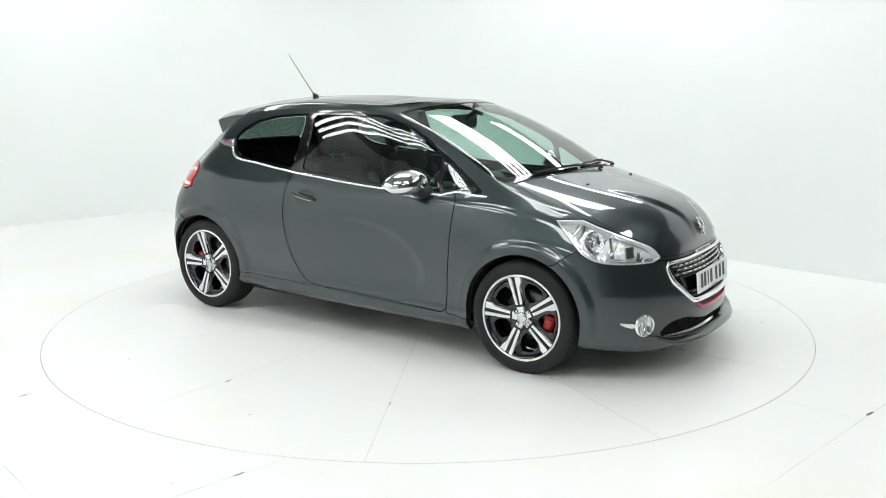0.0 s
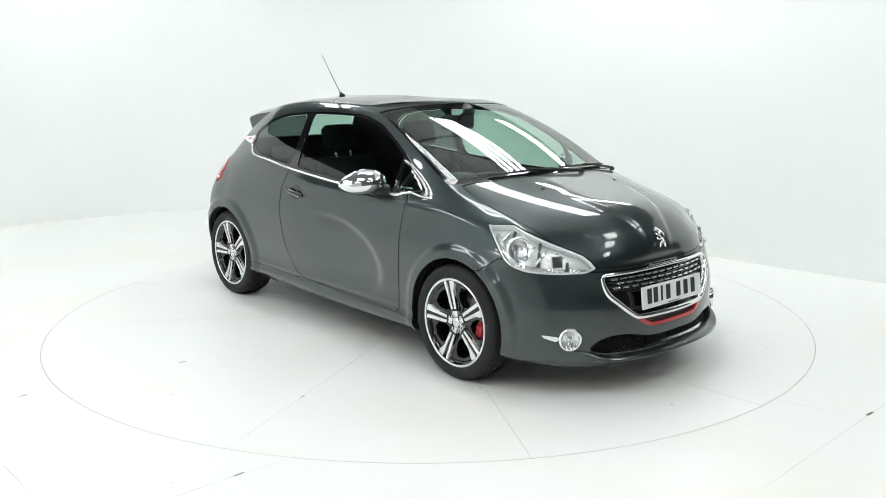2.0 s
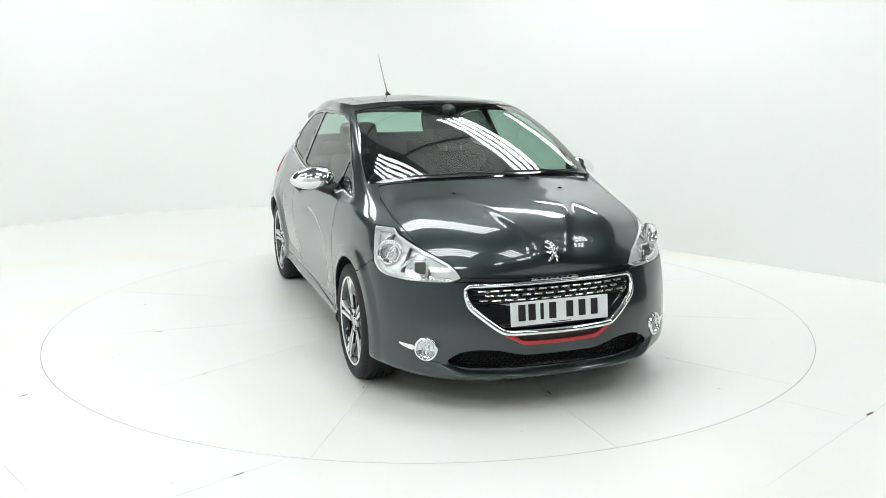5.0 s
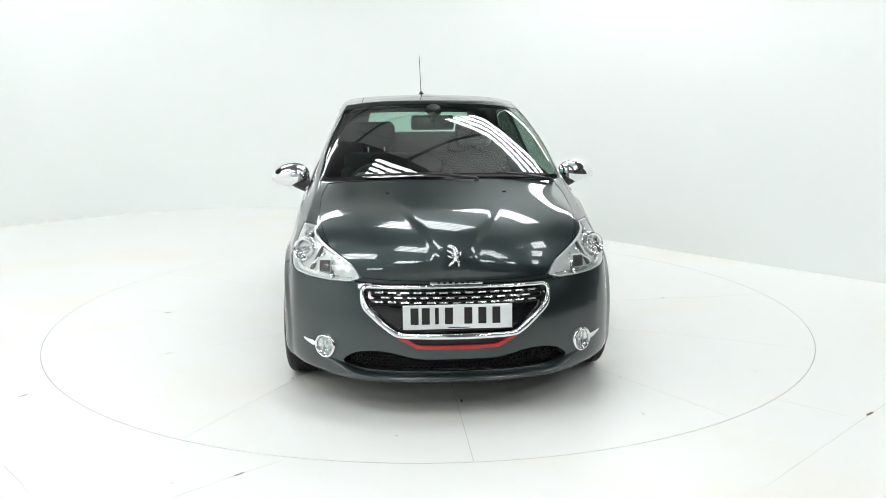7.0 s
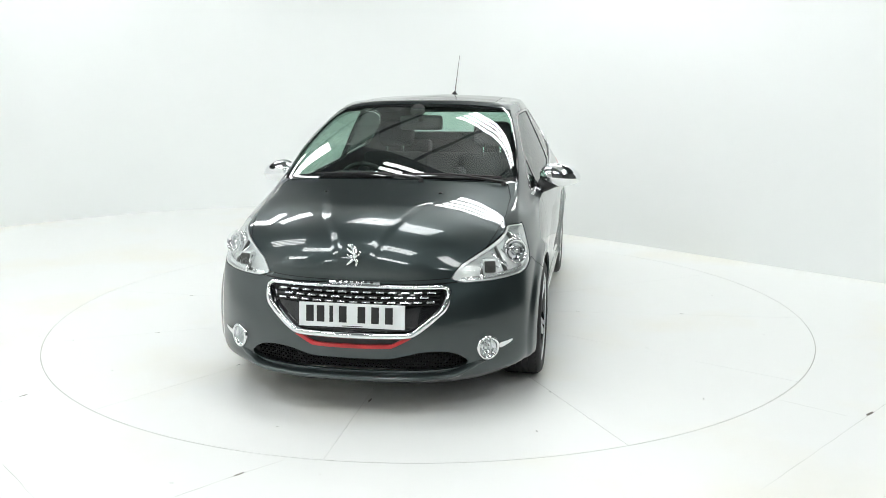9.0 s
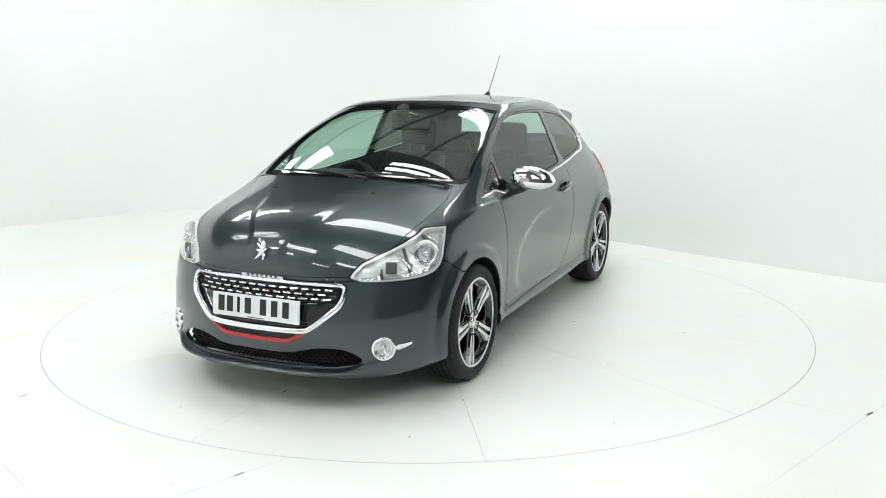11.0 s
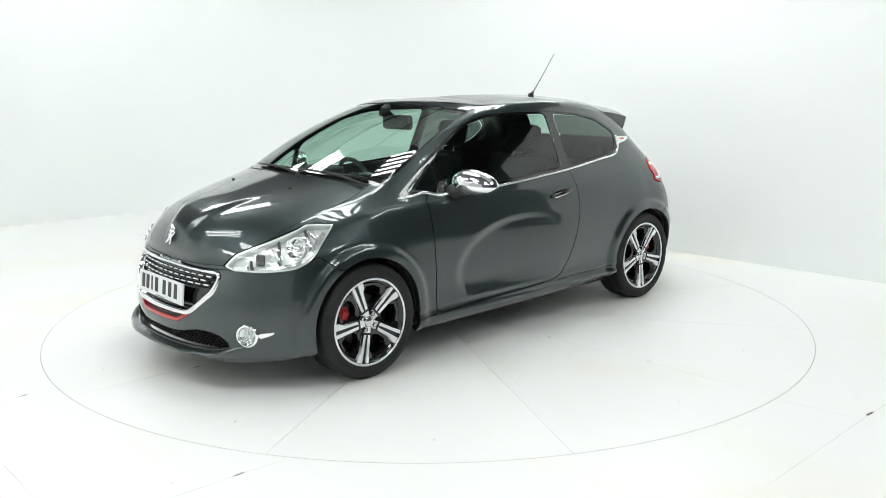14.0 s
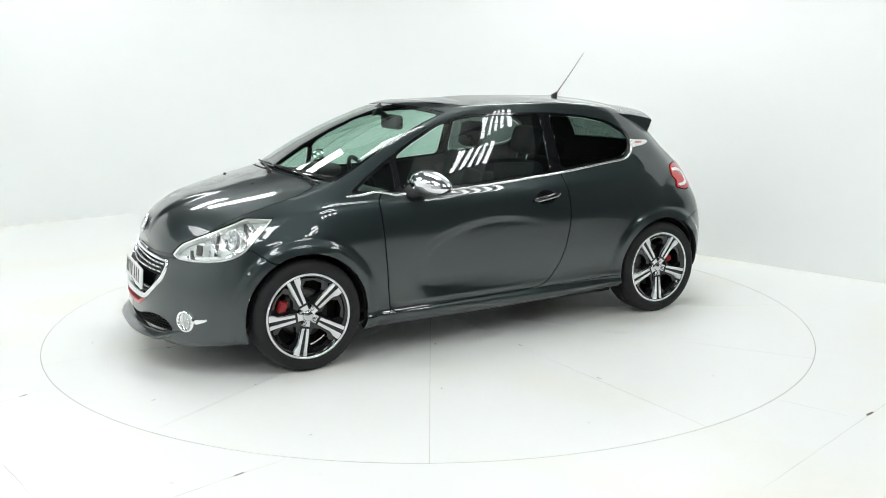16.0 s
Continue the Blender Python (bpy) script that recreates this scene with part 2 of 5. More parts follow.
def ceiling():
    """Long roof sheets with dark raised joints: a pale run over the studio's middle, dark ones beside it. The tones
    copy the roof's brightness as mirrored in the glass.
    """
    verts, faces, mats = [], [], []
    pitch, first = 0.52, 0.28
    for k in range(-32, 34):
        c0 = first + pitch * k
        pale = -0.01 < c0 - first < pitch * 4.5
        for lo, hi, z, m in ((c0 + 0.008, c0 + pitch - 0.008, HALL_H, 0 if pale else 1), (c0 - 0.008, c0 + 0.008, HALL_H + 0.03, 2)):
            poly = clip_hall([ACROSS * lo + ALONG * -20, ACROSS * lo + ALONG * 20, ACROSS * hi + ALONG * 20, ACROSS * hi + ALONG * -20])
            if len(poly) > 2:
                faces.append(tuple(range(len(verts), len(verts) + len(poly))))
                verts += [(p.x, p.y, z) for p in poly]
                mats.append(m)
    ob = mesh_ob("ceiling", verts, faces, ROOF_SHEET)
    ob.data.materials.append(ROOF_DARK)
    ob.data.materials.append(LINER)
    ob.data.polygons.foreach_set("material_index", mats)
    tagged(ob, "sheeted hall roof, its pale and dark tones set for reflections", "ceiling", kind="structure")
    bm = bmesh.new()
    box(bm, HALL_X0, HALL_X1, HALL_Y0, HALL_Y1, HALL_H + 0.1, HALL_H + 0.2)
    tagged(part("ceiling_slab", bm, STEEL), "dark layer above the roof sheet", "ceiling", kind="structure")
    for k in range(-5, 7):
        c = -0.89 + 1.9 * k
        ends = [p for p in clip_hall([ALONG * (c - 0.035) + ACROSS * -20, ALONG * (c + 0.035) + ACROSS * -20, ALONG * (c + 0.035) + ACROSS * 20, ALONG * (c - 0.035) + ACROSS * 20])]
        if len(ends) < 3:
            continue
        n = len(ends)
        vs = [(p.x, p.y, HALL_H - 0.09) for p in ends] + [(p.x, p.y, HALL_H - 0.004) for p in ends]
        fs = [tuple(range(n)), tuple(range(2 * n - 1, n - 1, -1))] + [(i, i + n, (i + 1) % n + n, (i + 1) % n) for i in range(n)]
        tagged(mesh_ob("roof_purlin", vs, fs, STEEL), "dark steel purlin under the hall roof", "beam", "roof purlins", "structure")


ceiling()

TUBE = glow("fluorescent_tube", (0.975, 1.0, 1.0), 16.9)
FITTING = material("white_batten", (0.8, 0.8, 0.8), 0.4)


def light_bank(x, y, z, turn, length=1.8, rows=4, pitch=0.17, wide=0.045):
    """A hung panel of parallel fluorescent tubes."""
    root = new("light_bank")
    root.matrix_world = pose(x, y, z, 0, 0, turn)
    tagged(root, "hanging bank of parallel white fluorescent tubes", "ceiling light", "light banks")
    for i in range(rows):
        o = (i - (rows - 1) / 2) * pitch
        bm = bmesh.new()
        box(bm, -length / 2, length / 2, o - 0.03, o + 0.03, 0.02, 0.06)
        part("batten", bm, FITTING, root)
        bm = bmesh.new()
        box(bm, -length / 2 + 0.03, length / 2 - 0.03, o - wide, o + wide, -0.012, 0.018)
        part("tube", bm, TUBE, root)
    for sx in (-1, 1):
        bm = bmesh.new()
        box(bm, sx * length * 0.3 - 0.02, sx * length * 0.3 + 0.02, -0.5 * pitch * rows, 0.5 * pitch * rows, 0.062, 0.09)
        part("cross_bar", bm, FITTING, root)
        bm = bmesh.new()
        tube(bm, [(sx * length * 0.3, 0, 0.09), (sx * length * 0.3, 0, HALL_H - z + 0.02)], 0.006, 6)
        part("hanger", bm, CABLE, root)
    return root


light_bank(1.46, 1.72, 4.3, -45.5, 2.6, 4, 0.19, 0.048)
light_bank(2.75, 3.95, 4.3, -42, 2.4, 3, 0.12, 0.03)
light_bank(3.75, -1.72, 4.3, -40, 0.9, 5, 0.17, 0.035)
light_bank(4.35, -2.80, 4.3, -52, 0.9, 5, 0.17, 0.035)
light_bank(-4.45, -0.90, 4.3, -30, 2.8, 4, 0.22, 0.035)
light_bank(2.45, -7.1, 4.3, -45, 1.0)
light_bank(3.9, -6.5, 4.3, -45, 1.0)
light_bank(-0.25, -0.40, 4.3, -38, 2.4, 5, 0.16, 0.04)
# Most of these are added with no known source, to brighten walls and floor.
for lx, ly, turn, long in ((-2.95, 2.2, 10, 1.5), (-3.9, 3.1, 40, 1.4), (-3.3, -3.2, -40, 1.8), (-0.6, -3.6, -40, 1.8), (-5.4, -3.8, -45, 1.8), (-4.4, -7.4, -45, 1.8), (2.2, -4.6, -45, 1.8), (-1.2, -6.2, -45, 1.8), (5.6, -4.6, -45, 1.6)):
    light_bank(lx, ly, 4.3, turn, long)


def turntable():
    """The round plate that turns with the car: twelve sector boards on a dark base."""
    n = 240
    verts, faces = [(0, 0, -0.002)], []
    edge = DISC_R + GAP - 0.0004
    for i in range(n):
        a = 2 * math.pi * i / n
        c, s = edge * math.cos(a), edge * math.sin(a)
        verts += [(c, s, -0.002), (c, s, -0.03)]
    for i in range(n):
        a, b = 1 + 2 * i, 1 + 2 * ((i + 1) % n)
        faces += [(0, a, b), (a, a + 1, b + 1, b)]
    ob = mesh_ob("turntable", verts, faces, SEAM)
    tagged(ob, "white painted round turntable of twelve sector boards, flush with the floor", "turntable")
    g, m = 0.0010, 22
    seams = [-92.5 + 31.0 * i for i in range(8)] + [152.9, 181.3, 209.7, 238.1, 267.5]
    for a0, a1 in zip(seams, seams[1:]):
        a0, a1 = math.radians(a0), math.radians(a1)
        rim = [(DISC_R * math.cos(t), DISC_R * math.sin(t)) for t in np.linspace(a0 + g / DISC_R, a1 - g / DISC_R, m)]
        mid, half = (a0 + a1) / 2, (a1 - a0) / 2
        top = [(g / math.sin(half) * math.cos(mid), g / math.sin(half) * math.sin(mid))] + rim
        k = len(top)
        vs = [(x, y, 0.0) for x, y in top] + [(x, y, -0.0018) for x, y in top]
        fs = [tuple(range(k)), tuple(range(2 * k - 1, k - 1, -1))] + [(i, i + k, (i + 1) % k + k, (i + 1) % k) for i in range(k)]
        mesh_ob("board", vs, fs, FLOOR, ob)
    # dark flecks and rubbed spots in the paint, most of them along the joints
    for x, y, r, turn in ((0.88, -1.61, .022, -61), (-0.05, -1.83, .03, -92), (1.39, -0.84, .02, -31), (0.36, 0.76, .018, 63), (1.80, 0.04, .03, 2), (-0.08, 1.03, .02, 94), (-0.13, 1.73, .02, 94), (1.53, 0.93, .016, 32), (0.69, 1.46, .014, 63), (1.12, -2.05, .012, 10), (2.2, -0.3, .012, 70), (2.05, 0.9, .014, 20), (-0.7, 2.0, .014, 50), (-0.8, -1.9, .016, 15), (0.4, -2.1, .012, 40), (1.6, -1.5, .010, 80), (1.5, 1.7, .012, 0), (0.3, 2.2, .012, 30)):
        k = 9
        vs = [(x, y, 0.0007)]
        for i in range(k):
            t = 2 * math.pi * i / k
            q = Matrix.Rotation(math.radians(turn), 2) @ Vector((math.cos(t) * r * random.uniform(0.5, 1.1), math.sin(t) * r * 0.2 * random.uniform(0.4, 1.2)))
            vs.append((x + q.x, y + q.y, 0.0007))
        mesh_ob("paint_fleck", vs, [(0, i + 1, (i + 1) % k + 1) for i in range(k)], FLECK, ob)
    return ob


disc = turntable()


def floor_lines():
    """Hairline cracks and chips in the floor paint."""
    crack = [((-1.831, -2.461), (-1.40, -2.95)), ((-1.30, -3.05), (-0.806, -2.608), (-0.633, -2.463)), ((-2.60, -2.25), (-2.174, -1.747), (-2.037, -1.574)), ((1.739, -1.814), (1.90, -1.95), (1.997, -2.043)), ((2.9, -1.30), (2.274, -1.875), (1.30, -2.78))]
    for line in crack:
        L = catmull([(*p, 0) for p in line], 10)
        L[:, 0] += np.random.normal(0, 0.002, len(L))
        verts, faces = [], []
        for i, p in enumerate(L):
            d = L[min(i + 1, len(L) - 1)] - L[max(i - 1, 0)]
            nx, ny = -d[1], d[0]
            w = random.uniform(0.0003, 0.0011) / math.hypot(nx, ny)
            verts += [(p[0] + nx * w, p[1] + ny * w, 0.0006), (p[0] - nx * w, p[1] - ny * w, 0.0006)]
        faces = [(2 * i, 2 * i + 1, 2 * i + 3, 2 * i + 2) for i in range(len(L) - 1)]
        ob = mesh_ob("floor_crack", verts, faces, SEAM)
        tagged(ob, "thin grey crack in the white floor paint", "crack", kind="structure")
    for x, y, r, a in ((2.115, -2.017, 0.045, 39), (-0.79, -2.59, 0.03, 45), (-1.05, -2.666, 0.012, 0), (-2.1, -1.66, 0.03, 50)):
        k = 12
        vs = [(x, y, 0.0009)]
        for i in range(k):
            t = 2 * math.pi * i / k
            q = Matrix.Rotation(math.radians(a), 2) @ Vector((math.cos(t) * r * random.uniform(0.6, 1.1), math.sin(t) * r * 0.22 * random.uniform(0.5, 1.2)))
            vs.append((x + q.x, y + q.y, 0.0009))
        ob = mesh_ob("paint_chip", vs, [(0, i + 1, (i + 1) % k + 1) for i in range(k)], CHIP)
        tagged(ob, "dark chip where the floor paint has flaked off", "paint chip", kind="structure")


floor_lines()


# ---- the car: one shell, cut into panels ----
car = new("car")
tagged(car, "dark grey metallic three-door hatchback with chrome trim on the turntable", "car")

RINGS = []


def ring(*xyz):
    """One control line of the half body, from the middle of the nose round the side to the middle of the tail."""
    RINGS.append(np.array(xyz, float).reshape(-1, 3))


# under edge
ring(1.98, 0, .14, 1.965, .3, .14, 1.89, .55, .155, 1.75, .72, .175, 1.6, .79, .19, 1.27, .82, .19, .9, .815, .19, .3, .81, .19, -.4, .81, .20, -.9, .81, .22, -1.27, .82, .25, -1.6, .77, .27, -1.78, .5, .27, -1.8, 0, .27)
# lip
ring(2.06, 0, .20, 2.035, .3, .20, 1.935, .55, .205, 1.79, .745, .215, 1.61, .83, .23, 1.27, .85, .235, .9, .845, .235, .3, .84, .235, -.4, .842, .24, -.9, .845, .26, -1.27, .85, .28, -1.6, .80, .31, -1.83, .5, .32, -1.86, 0, .32)
# sill top, lower bumper
ring(2.06, 0, .34, 2.03, .3, .34, 1.935, .55, .34, 1.79, .745, .34, 1.62, .835, .35, 1.27, .85, .36, .9, .838, .35, .3, .828, .34, -.4, .83, .35, -.9, .84, .37, -1.27, .855, .40, -1.61, .81, .42, -1.86, .5, .43, -1.89, 0, .43)
# bumper middle, lower door
ring(2.045, 0, .50, 2.01, .3, .50, 1.92, .55, .50, 1.775, .745, .50, 1.615, .83, .51, 1.27, .858, .52, .9, .85, .51, .3, .845, .50, -.4, .848, .51, -.9, .855, .53, -1.27, .86, .55, -1.62, .81, .56, -1.86, .5, .57, -1.885, 0, .57)
# bonnet's front edge, mid door
ring(1.965, 0, .635, 1.95, .3, .637, 1.88, .52, .645, 1.75, .72, .655, 1.60, .812, .68, 1.27, .848, .70, .9, .852, .69, .3, .852, .68, -.4, .855, .69, -.9, .855, .71, -1.27, .85, .73, -1.60, .80, .73, -1.80, .5, .73, -1.82, 0, .73)
# nose of the bonnet, shoulder
ring(1.950, 0, .782, 1.918, .3, .776, 1.815, .51, .773, 1.675, .695, .790, 1.52, .77, .80, 1.27, .815, .81, .9, .837, .80, .3, .84, .80, -.4, .842, .81, -.9, .84, .82, -1.27, .825, .84, -1.55, .765, .86, -1.72, .5, .87, -1.75, 0, .87)
# mid bonnet, under the belt
ring(1.75, 0, .946, 1.72, .3, .932, 1.63, .51, .914, 1.50, .672, .886, 1.38, .74, .885, 1.2, .785, .895, .9, .812, .895, .3, .82, .895, -.4, .822, .91, -.9, .805, .935, -1.25, .775, .97, -1.48, .71, .98, -1.64, .5, 1.0, -1.67, 0, 1.0)
# foot of the windscreen, belt
ring(1.20, 0, 1.053, 1.175, .3, 1.048, 1.12, .52, 1.037, 1.05, .68, 1.02, .97, .742, .985, .85, .772, .957, .6, .785, .955, .2, .79, .967, -.4, .777, 1.01, -.85, .748, 1.055, -1.15, .705, 1.10, -1.38, .635, 1.12, -1.53, .45, 1.12, -1.57, 0, 1.12)
# half way up the glass
ring(.80, 0, 1.275, .78, .3, 1.267, .73, .5, 1.254, .67, .627, 1.236, .60, .672, 1.203, .45, .692, 1.184, .25, .700, 1.18, 0, .703, 1.185, -.4, .693, 1.20, -.8, .672, 1.215, -1.1, .64, 1.225, -1.3, .575, 1.235, -1.44, .4, 1.24, -1.48, 0, 1.24)
# roof edge
ring(.37, 0, 1.437, .35, .3, 1.43, .30, .47, 1.415, .25, .555, 1.398, .18, .58, 1.395, .08, .592, 1.398, -.05, .60, 1.403, -.2, .60, 1.405, -.5, .592, 1.40, -.8, .575, 1.385, -1.05, .55, 1.36, -1.22, .50, 1.34, -1.34, .38, 1.34, -1.38, 0, 1.345)
# on the roof
ring(.15, 0, 1.458, .13, .25, 1.455, .10, .38, 1.446, .07, .46, 1.438, .02, .475, 1.438, -.05, .48, 1.441, -.12, .485, 1.443, -.22, .485, 1.445, -.5, .48, 1.452, -.75, .46, 1.441, -.95, .44, 1.423, -1.08, .38, 1.412, -1.15, .28, 1.42, -1.18, 0, 1.428)
# ridge of the roof
ring(0, 0, 1.468, -.01, 0, 1.468, -.02, 0, 1.469, -.03, 0, 1.469, -.06, 0, 1.472, -.10, 0, 1.474, -.15, 0, 1.476, -.25, 0, 1.478, -.5, 0, 1.477, -.7, 0, 1.473, -.85, 0, 1.469, -.93, 0, 1.468, -.97, 0, 1.464, -1.0, 0, 1.460)

SUB_U, SUB_V = 22, 18


def smoothstep(a, b, x):
    t = np.clip((x - a) / (b - a), 0, 1)
    return t * t * (3 - 2 * t)


def build_shell():
    """Dense grid through the control lines: points, (u, v) and quads of the half y >= 0."""
    G = np.array(RINGS)
    cols = [catmull(np.vstack([G[k][1] * [1, -1, 1], G[k], G[k][-2] * [1, -1, 1]]), SUB_U)[SUB_U:-SUB_U] for k in range(len(G))]
    A = np.array(cols)
    B = np.array([catmull(A[:, j], SUB_V) for j in range(A.shape[1])])
    # glass stands as plain bowed sheets between the belt and the roof edge
    for j in range(A.shape[1]):
        u = j / SUB_U
        w = float(1 - smoothstep(3.2, 3.6, u) * (1 - smoothstep(3.8, 4.4, u)))
        a, m, b = A[7, j], A[8, j], A[9, j]
        for k in range(2 * SUB_V + 1):
            t = k / (2 * SUB_V)
            p = a * (1 - t) * (1 - 2 * t) + m * 4 * t * (1 - t) + b * t * (2 * t - 1)
            i = 7 * SUB_V + k
            B[j, i] = B[j, i] * (1 - w) + p * w
    nu, nv = B.shape[:2]
    # evens out the bonnet and the foot of the front pillar
    gu, gv = np.arange(nu)[:, None] / SUB_U, np.arange(nv)[None, :] / SUB_V
    soft = smoothstep(4.25, 5.0, gv) * smoothstep(7.0, 6.6, gv) * smoothstep(3.1, 2.4, gu)
    soft = np.maximum(soft, smoothstep(4.4, 5.0, gv) * smoothstep(7.7, 7.1, gv) * smoothstep(3.0, 3.4, gu) * smoothstep(5.4, 4.6, gu))[..., None]
    for _ in range(140):
        E = np.concatenate([B[1:2] * [1, -1, 1], B, B[-2:-1] * [1, -1, 1]], 0)
        M = (E[:-2] + E[2:]) / 2
        B = B + 0.5 * soft * (M - B)
        F = np.concatenate([B[:, :1], B, B[:, -1:]], 1)
        B = B + 0.5 * soft * ((F[:, :-2] + F[:, 2:]) / 2 - B)
    U, V = np.meshgrid(np.arange(nu) / SUB_U, np.arange(nv) / SUB_V, indexing="ij")
    P = B.reshape(-1, 3)
    P[:, 1] = np.maximum(P[:, 1], 0)
    P[(U.ravel() == 0) | (U.ravel() == U.max()), 1] = 0
    q = []
    for i in range(nu - 1):
        for k in range(nv - 1):
            a = i * nv + k
            q.append((a, a + 1, a + nv + 1, a + nv))
    return P, U.ravel(), V.ravel(), q


WHEEL_X, WHEEL_Z, ARCH_R = 1.269, 0.313, 0.352


def sculpt(P, U, V):
    """Relief on the shell: arch flares, hollow of the doors, bonnet creases."""
    x, y, z = P.T
    dy = np.zeros(len(P))
    dz = np.zeros(len(P))
    side = smoothstep(3.2, 4.2, U) * smoothstep(12, 11, U)
    for wx, zc in ((WHEEL_X, WHEEL_Z), (-WHEEL_X, WHEEL_Z)):
        r = np.hypot(x - wx, z - zc)
        dy += (0.020 if wx > 0 else 0.016) * side * smoothstep(0.435, 0.395, r) * smoothstep(0.80, 0.66, z)
    # hollow in the door with a crisp curved front edge
    ex, ez = (x - 0.02) / 0.62, (z - 0.47) / 0.31
    d = np.hypot(ex, ez)
    dy -= 0.021 * side * smoothstep(1.0, 0.84, d) * smoothstep(0.30, 0.44, z) * smoothstep(-0.45, 0.42, x)
    # crease along the sill
    dy -= 0.010 * side * smoothstep(0.035, 0.0, np.abs(z - 0.285)) * smoothstep(0.98, 0.9, np.abs(x))
    # shield on the bonnet that narrows towards the nose
    hood = smoothstep(4.25, 4.7, V) * smoothstep(6.5, 5.8, V) * smoothstep(2.6, 2.2, U)
    w = 0.055 * np.sqrt(np.clip((1.985 - x) / 0.05, 0, 1)) + 0.045 + 0.10 * smoothstep(1.95, 1.72, x) + 0.22 * smoothstep(1.80, 1.15, x)
    dz += 0.014 * hood * smoothstep(w + 0.024, w - 0.020, y)
    Q = P.copy()
    Q[:, 1] = np.where(P[:, 1] > 1e-6, np.maximum(P[:, 1] + dy, 0), 0)
    Q[:, 2] += dz
    return Q


def shell_normals(P, quads):
    N = np.zeros_like(P)
    Q = np.array(quads)
    n = np.cross(P[Q[:, 2]] - P[Q[:, 0]], P[Q[:, 3]] - P[Q[:, 1]])
    for k in range(4):
        np.add.at(N, Q[:, k], n)
    mid = np.abs(P[:, 1]) < 1e-6
    N[mid, 1] = 0
    return N / np.maximum(np.linalg.norm(N, axis=1), 1e-12)[:, None]


P0, U0, V0, Q0 = build_shell()
P0 = sculpt(P0, U0, V0)
N0 = shell_normals(P0, Q0)
if N0[np.argmax(P0[:, 1])][1] < 0:
    N0 = -N0
    Q0 = [f[::-1] for f in Q0]
# a piece of the shell: (data of x y z u v nx ny nz, faces)
SHELL = (np.column_stack([P0, U0, V0, N0]), Q0)


def split(piece, g):
    """Cuts a piece along g = 0; returns (the part with g < 0, the part with g > 0)."""
    D, F = piece
    if not F:
        return piece, piece
    s = g(D)
    s = np.where(np.abs(s) < 1e-7, 1e-7, s)
    D = list(D)
    cut = {}
    sides = ([], [])

    def at(a, b):
        key = (a, b) if a < b else (b, a)
        if key not in cut:
            t = s[a] / (s[a] - s[b])
            cut[key] = len(D)
            D.append(D[a] * (1 - t) + D[b] * t)
        return cut[key]

    for f in F:
        sg = [s[i] < 0 for i in f]
        if all(sg):
            sides[0].append(f)
        elif not any(sg):
            sides[1].append(f)
        else:
            poly = ([], [])
            for i, a in enumerate(f):
                b = f[(i + 1) % len(f)]
                poly[0 if sg[i] else 1].append(a)
                if sg[i] != sg[(i + 1) % len(f)]:
                    c = at(a, b)
                    poly[0].append(c)
                    poly[1].append(c)
            for k in (0, 1):
                if len(poly[k]) > 2:
                    sides[k].append(tuple(poly[k]))
    D = np.array(D)
    out = []
    for fs in sides:
        used = sorted({i for f in fs for i in f})
        idx = {a: i for i, a in enumerate(used)}
        out.append((D[used] if used else D[:0], [tuple(idx[i] for i in f) for f in fs]))
    return out


def outline(pts, rounds=2, reach=0.03):
    """Polygon with its corners cut round, at most reach from each corner."""
    P = np.array(pts, float)
    for _ in range(rounds):
        Q = np.roll(P, -1, axis=0)
        k = np.minimum(0.25, reach / np.maximum(np.linalg.norm(Q - P, axis=1), 1e-9))[:, None]
        P = np.stack([P + (Q - P) * k, Q + (P - Q) * k], 1).reshape(-1, 2)
        reach *= 0.4
    return P


def inside(poly, a, b, grow=0.0, only=None):
    """g for split: signed distance to a polygon in the plane of data columns a and b (negative inside)."""
    poly = np.asarray(poly, float)

    def g(D):
        p = D[:, [a, b]]
        d = np.full(len(p), 1e9)
        w = np.zeros(len(p), bool)
        for i in range(len(poly)):
            q, r = poly[i], poly[(i + 1) % len(poly)]
            e = r - q
            t = np.clip(((p - q) @ e) / max(e @ e, 1e-12), 0, 1)
            d = np.minimum(d, np.linalg.norm(p - q - t[:, None] * e, axis=1))
            hit = ((q[1] > p[:, 1]) != (r[1] > p[:, 1])) & (p[:, 0] < (r[0] - q[0]) * (p[:, 1] - q[1]) / (r[1] - q[1] + 1e-15) + q[0])
            w ^= hit
        s = np.where(w, -d, d) - grow
        if only is not None:
            s = np.where(only(D), s, np.abs(s) + 0.5)
        return s
    return g


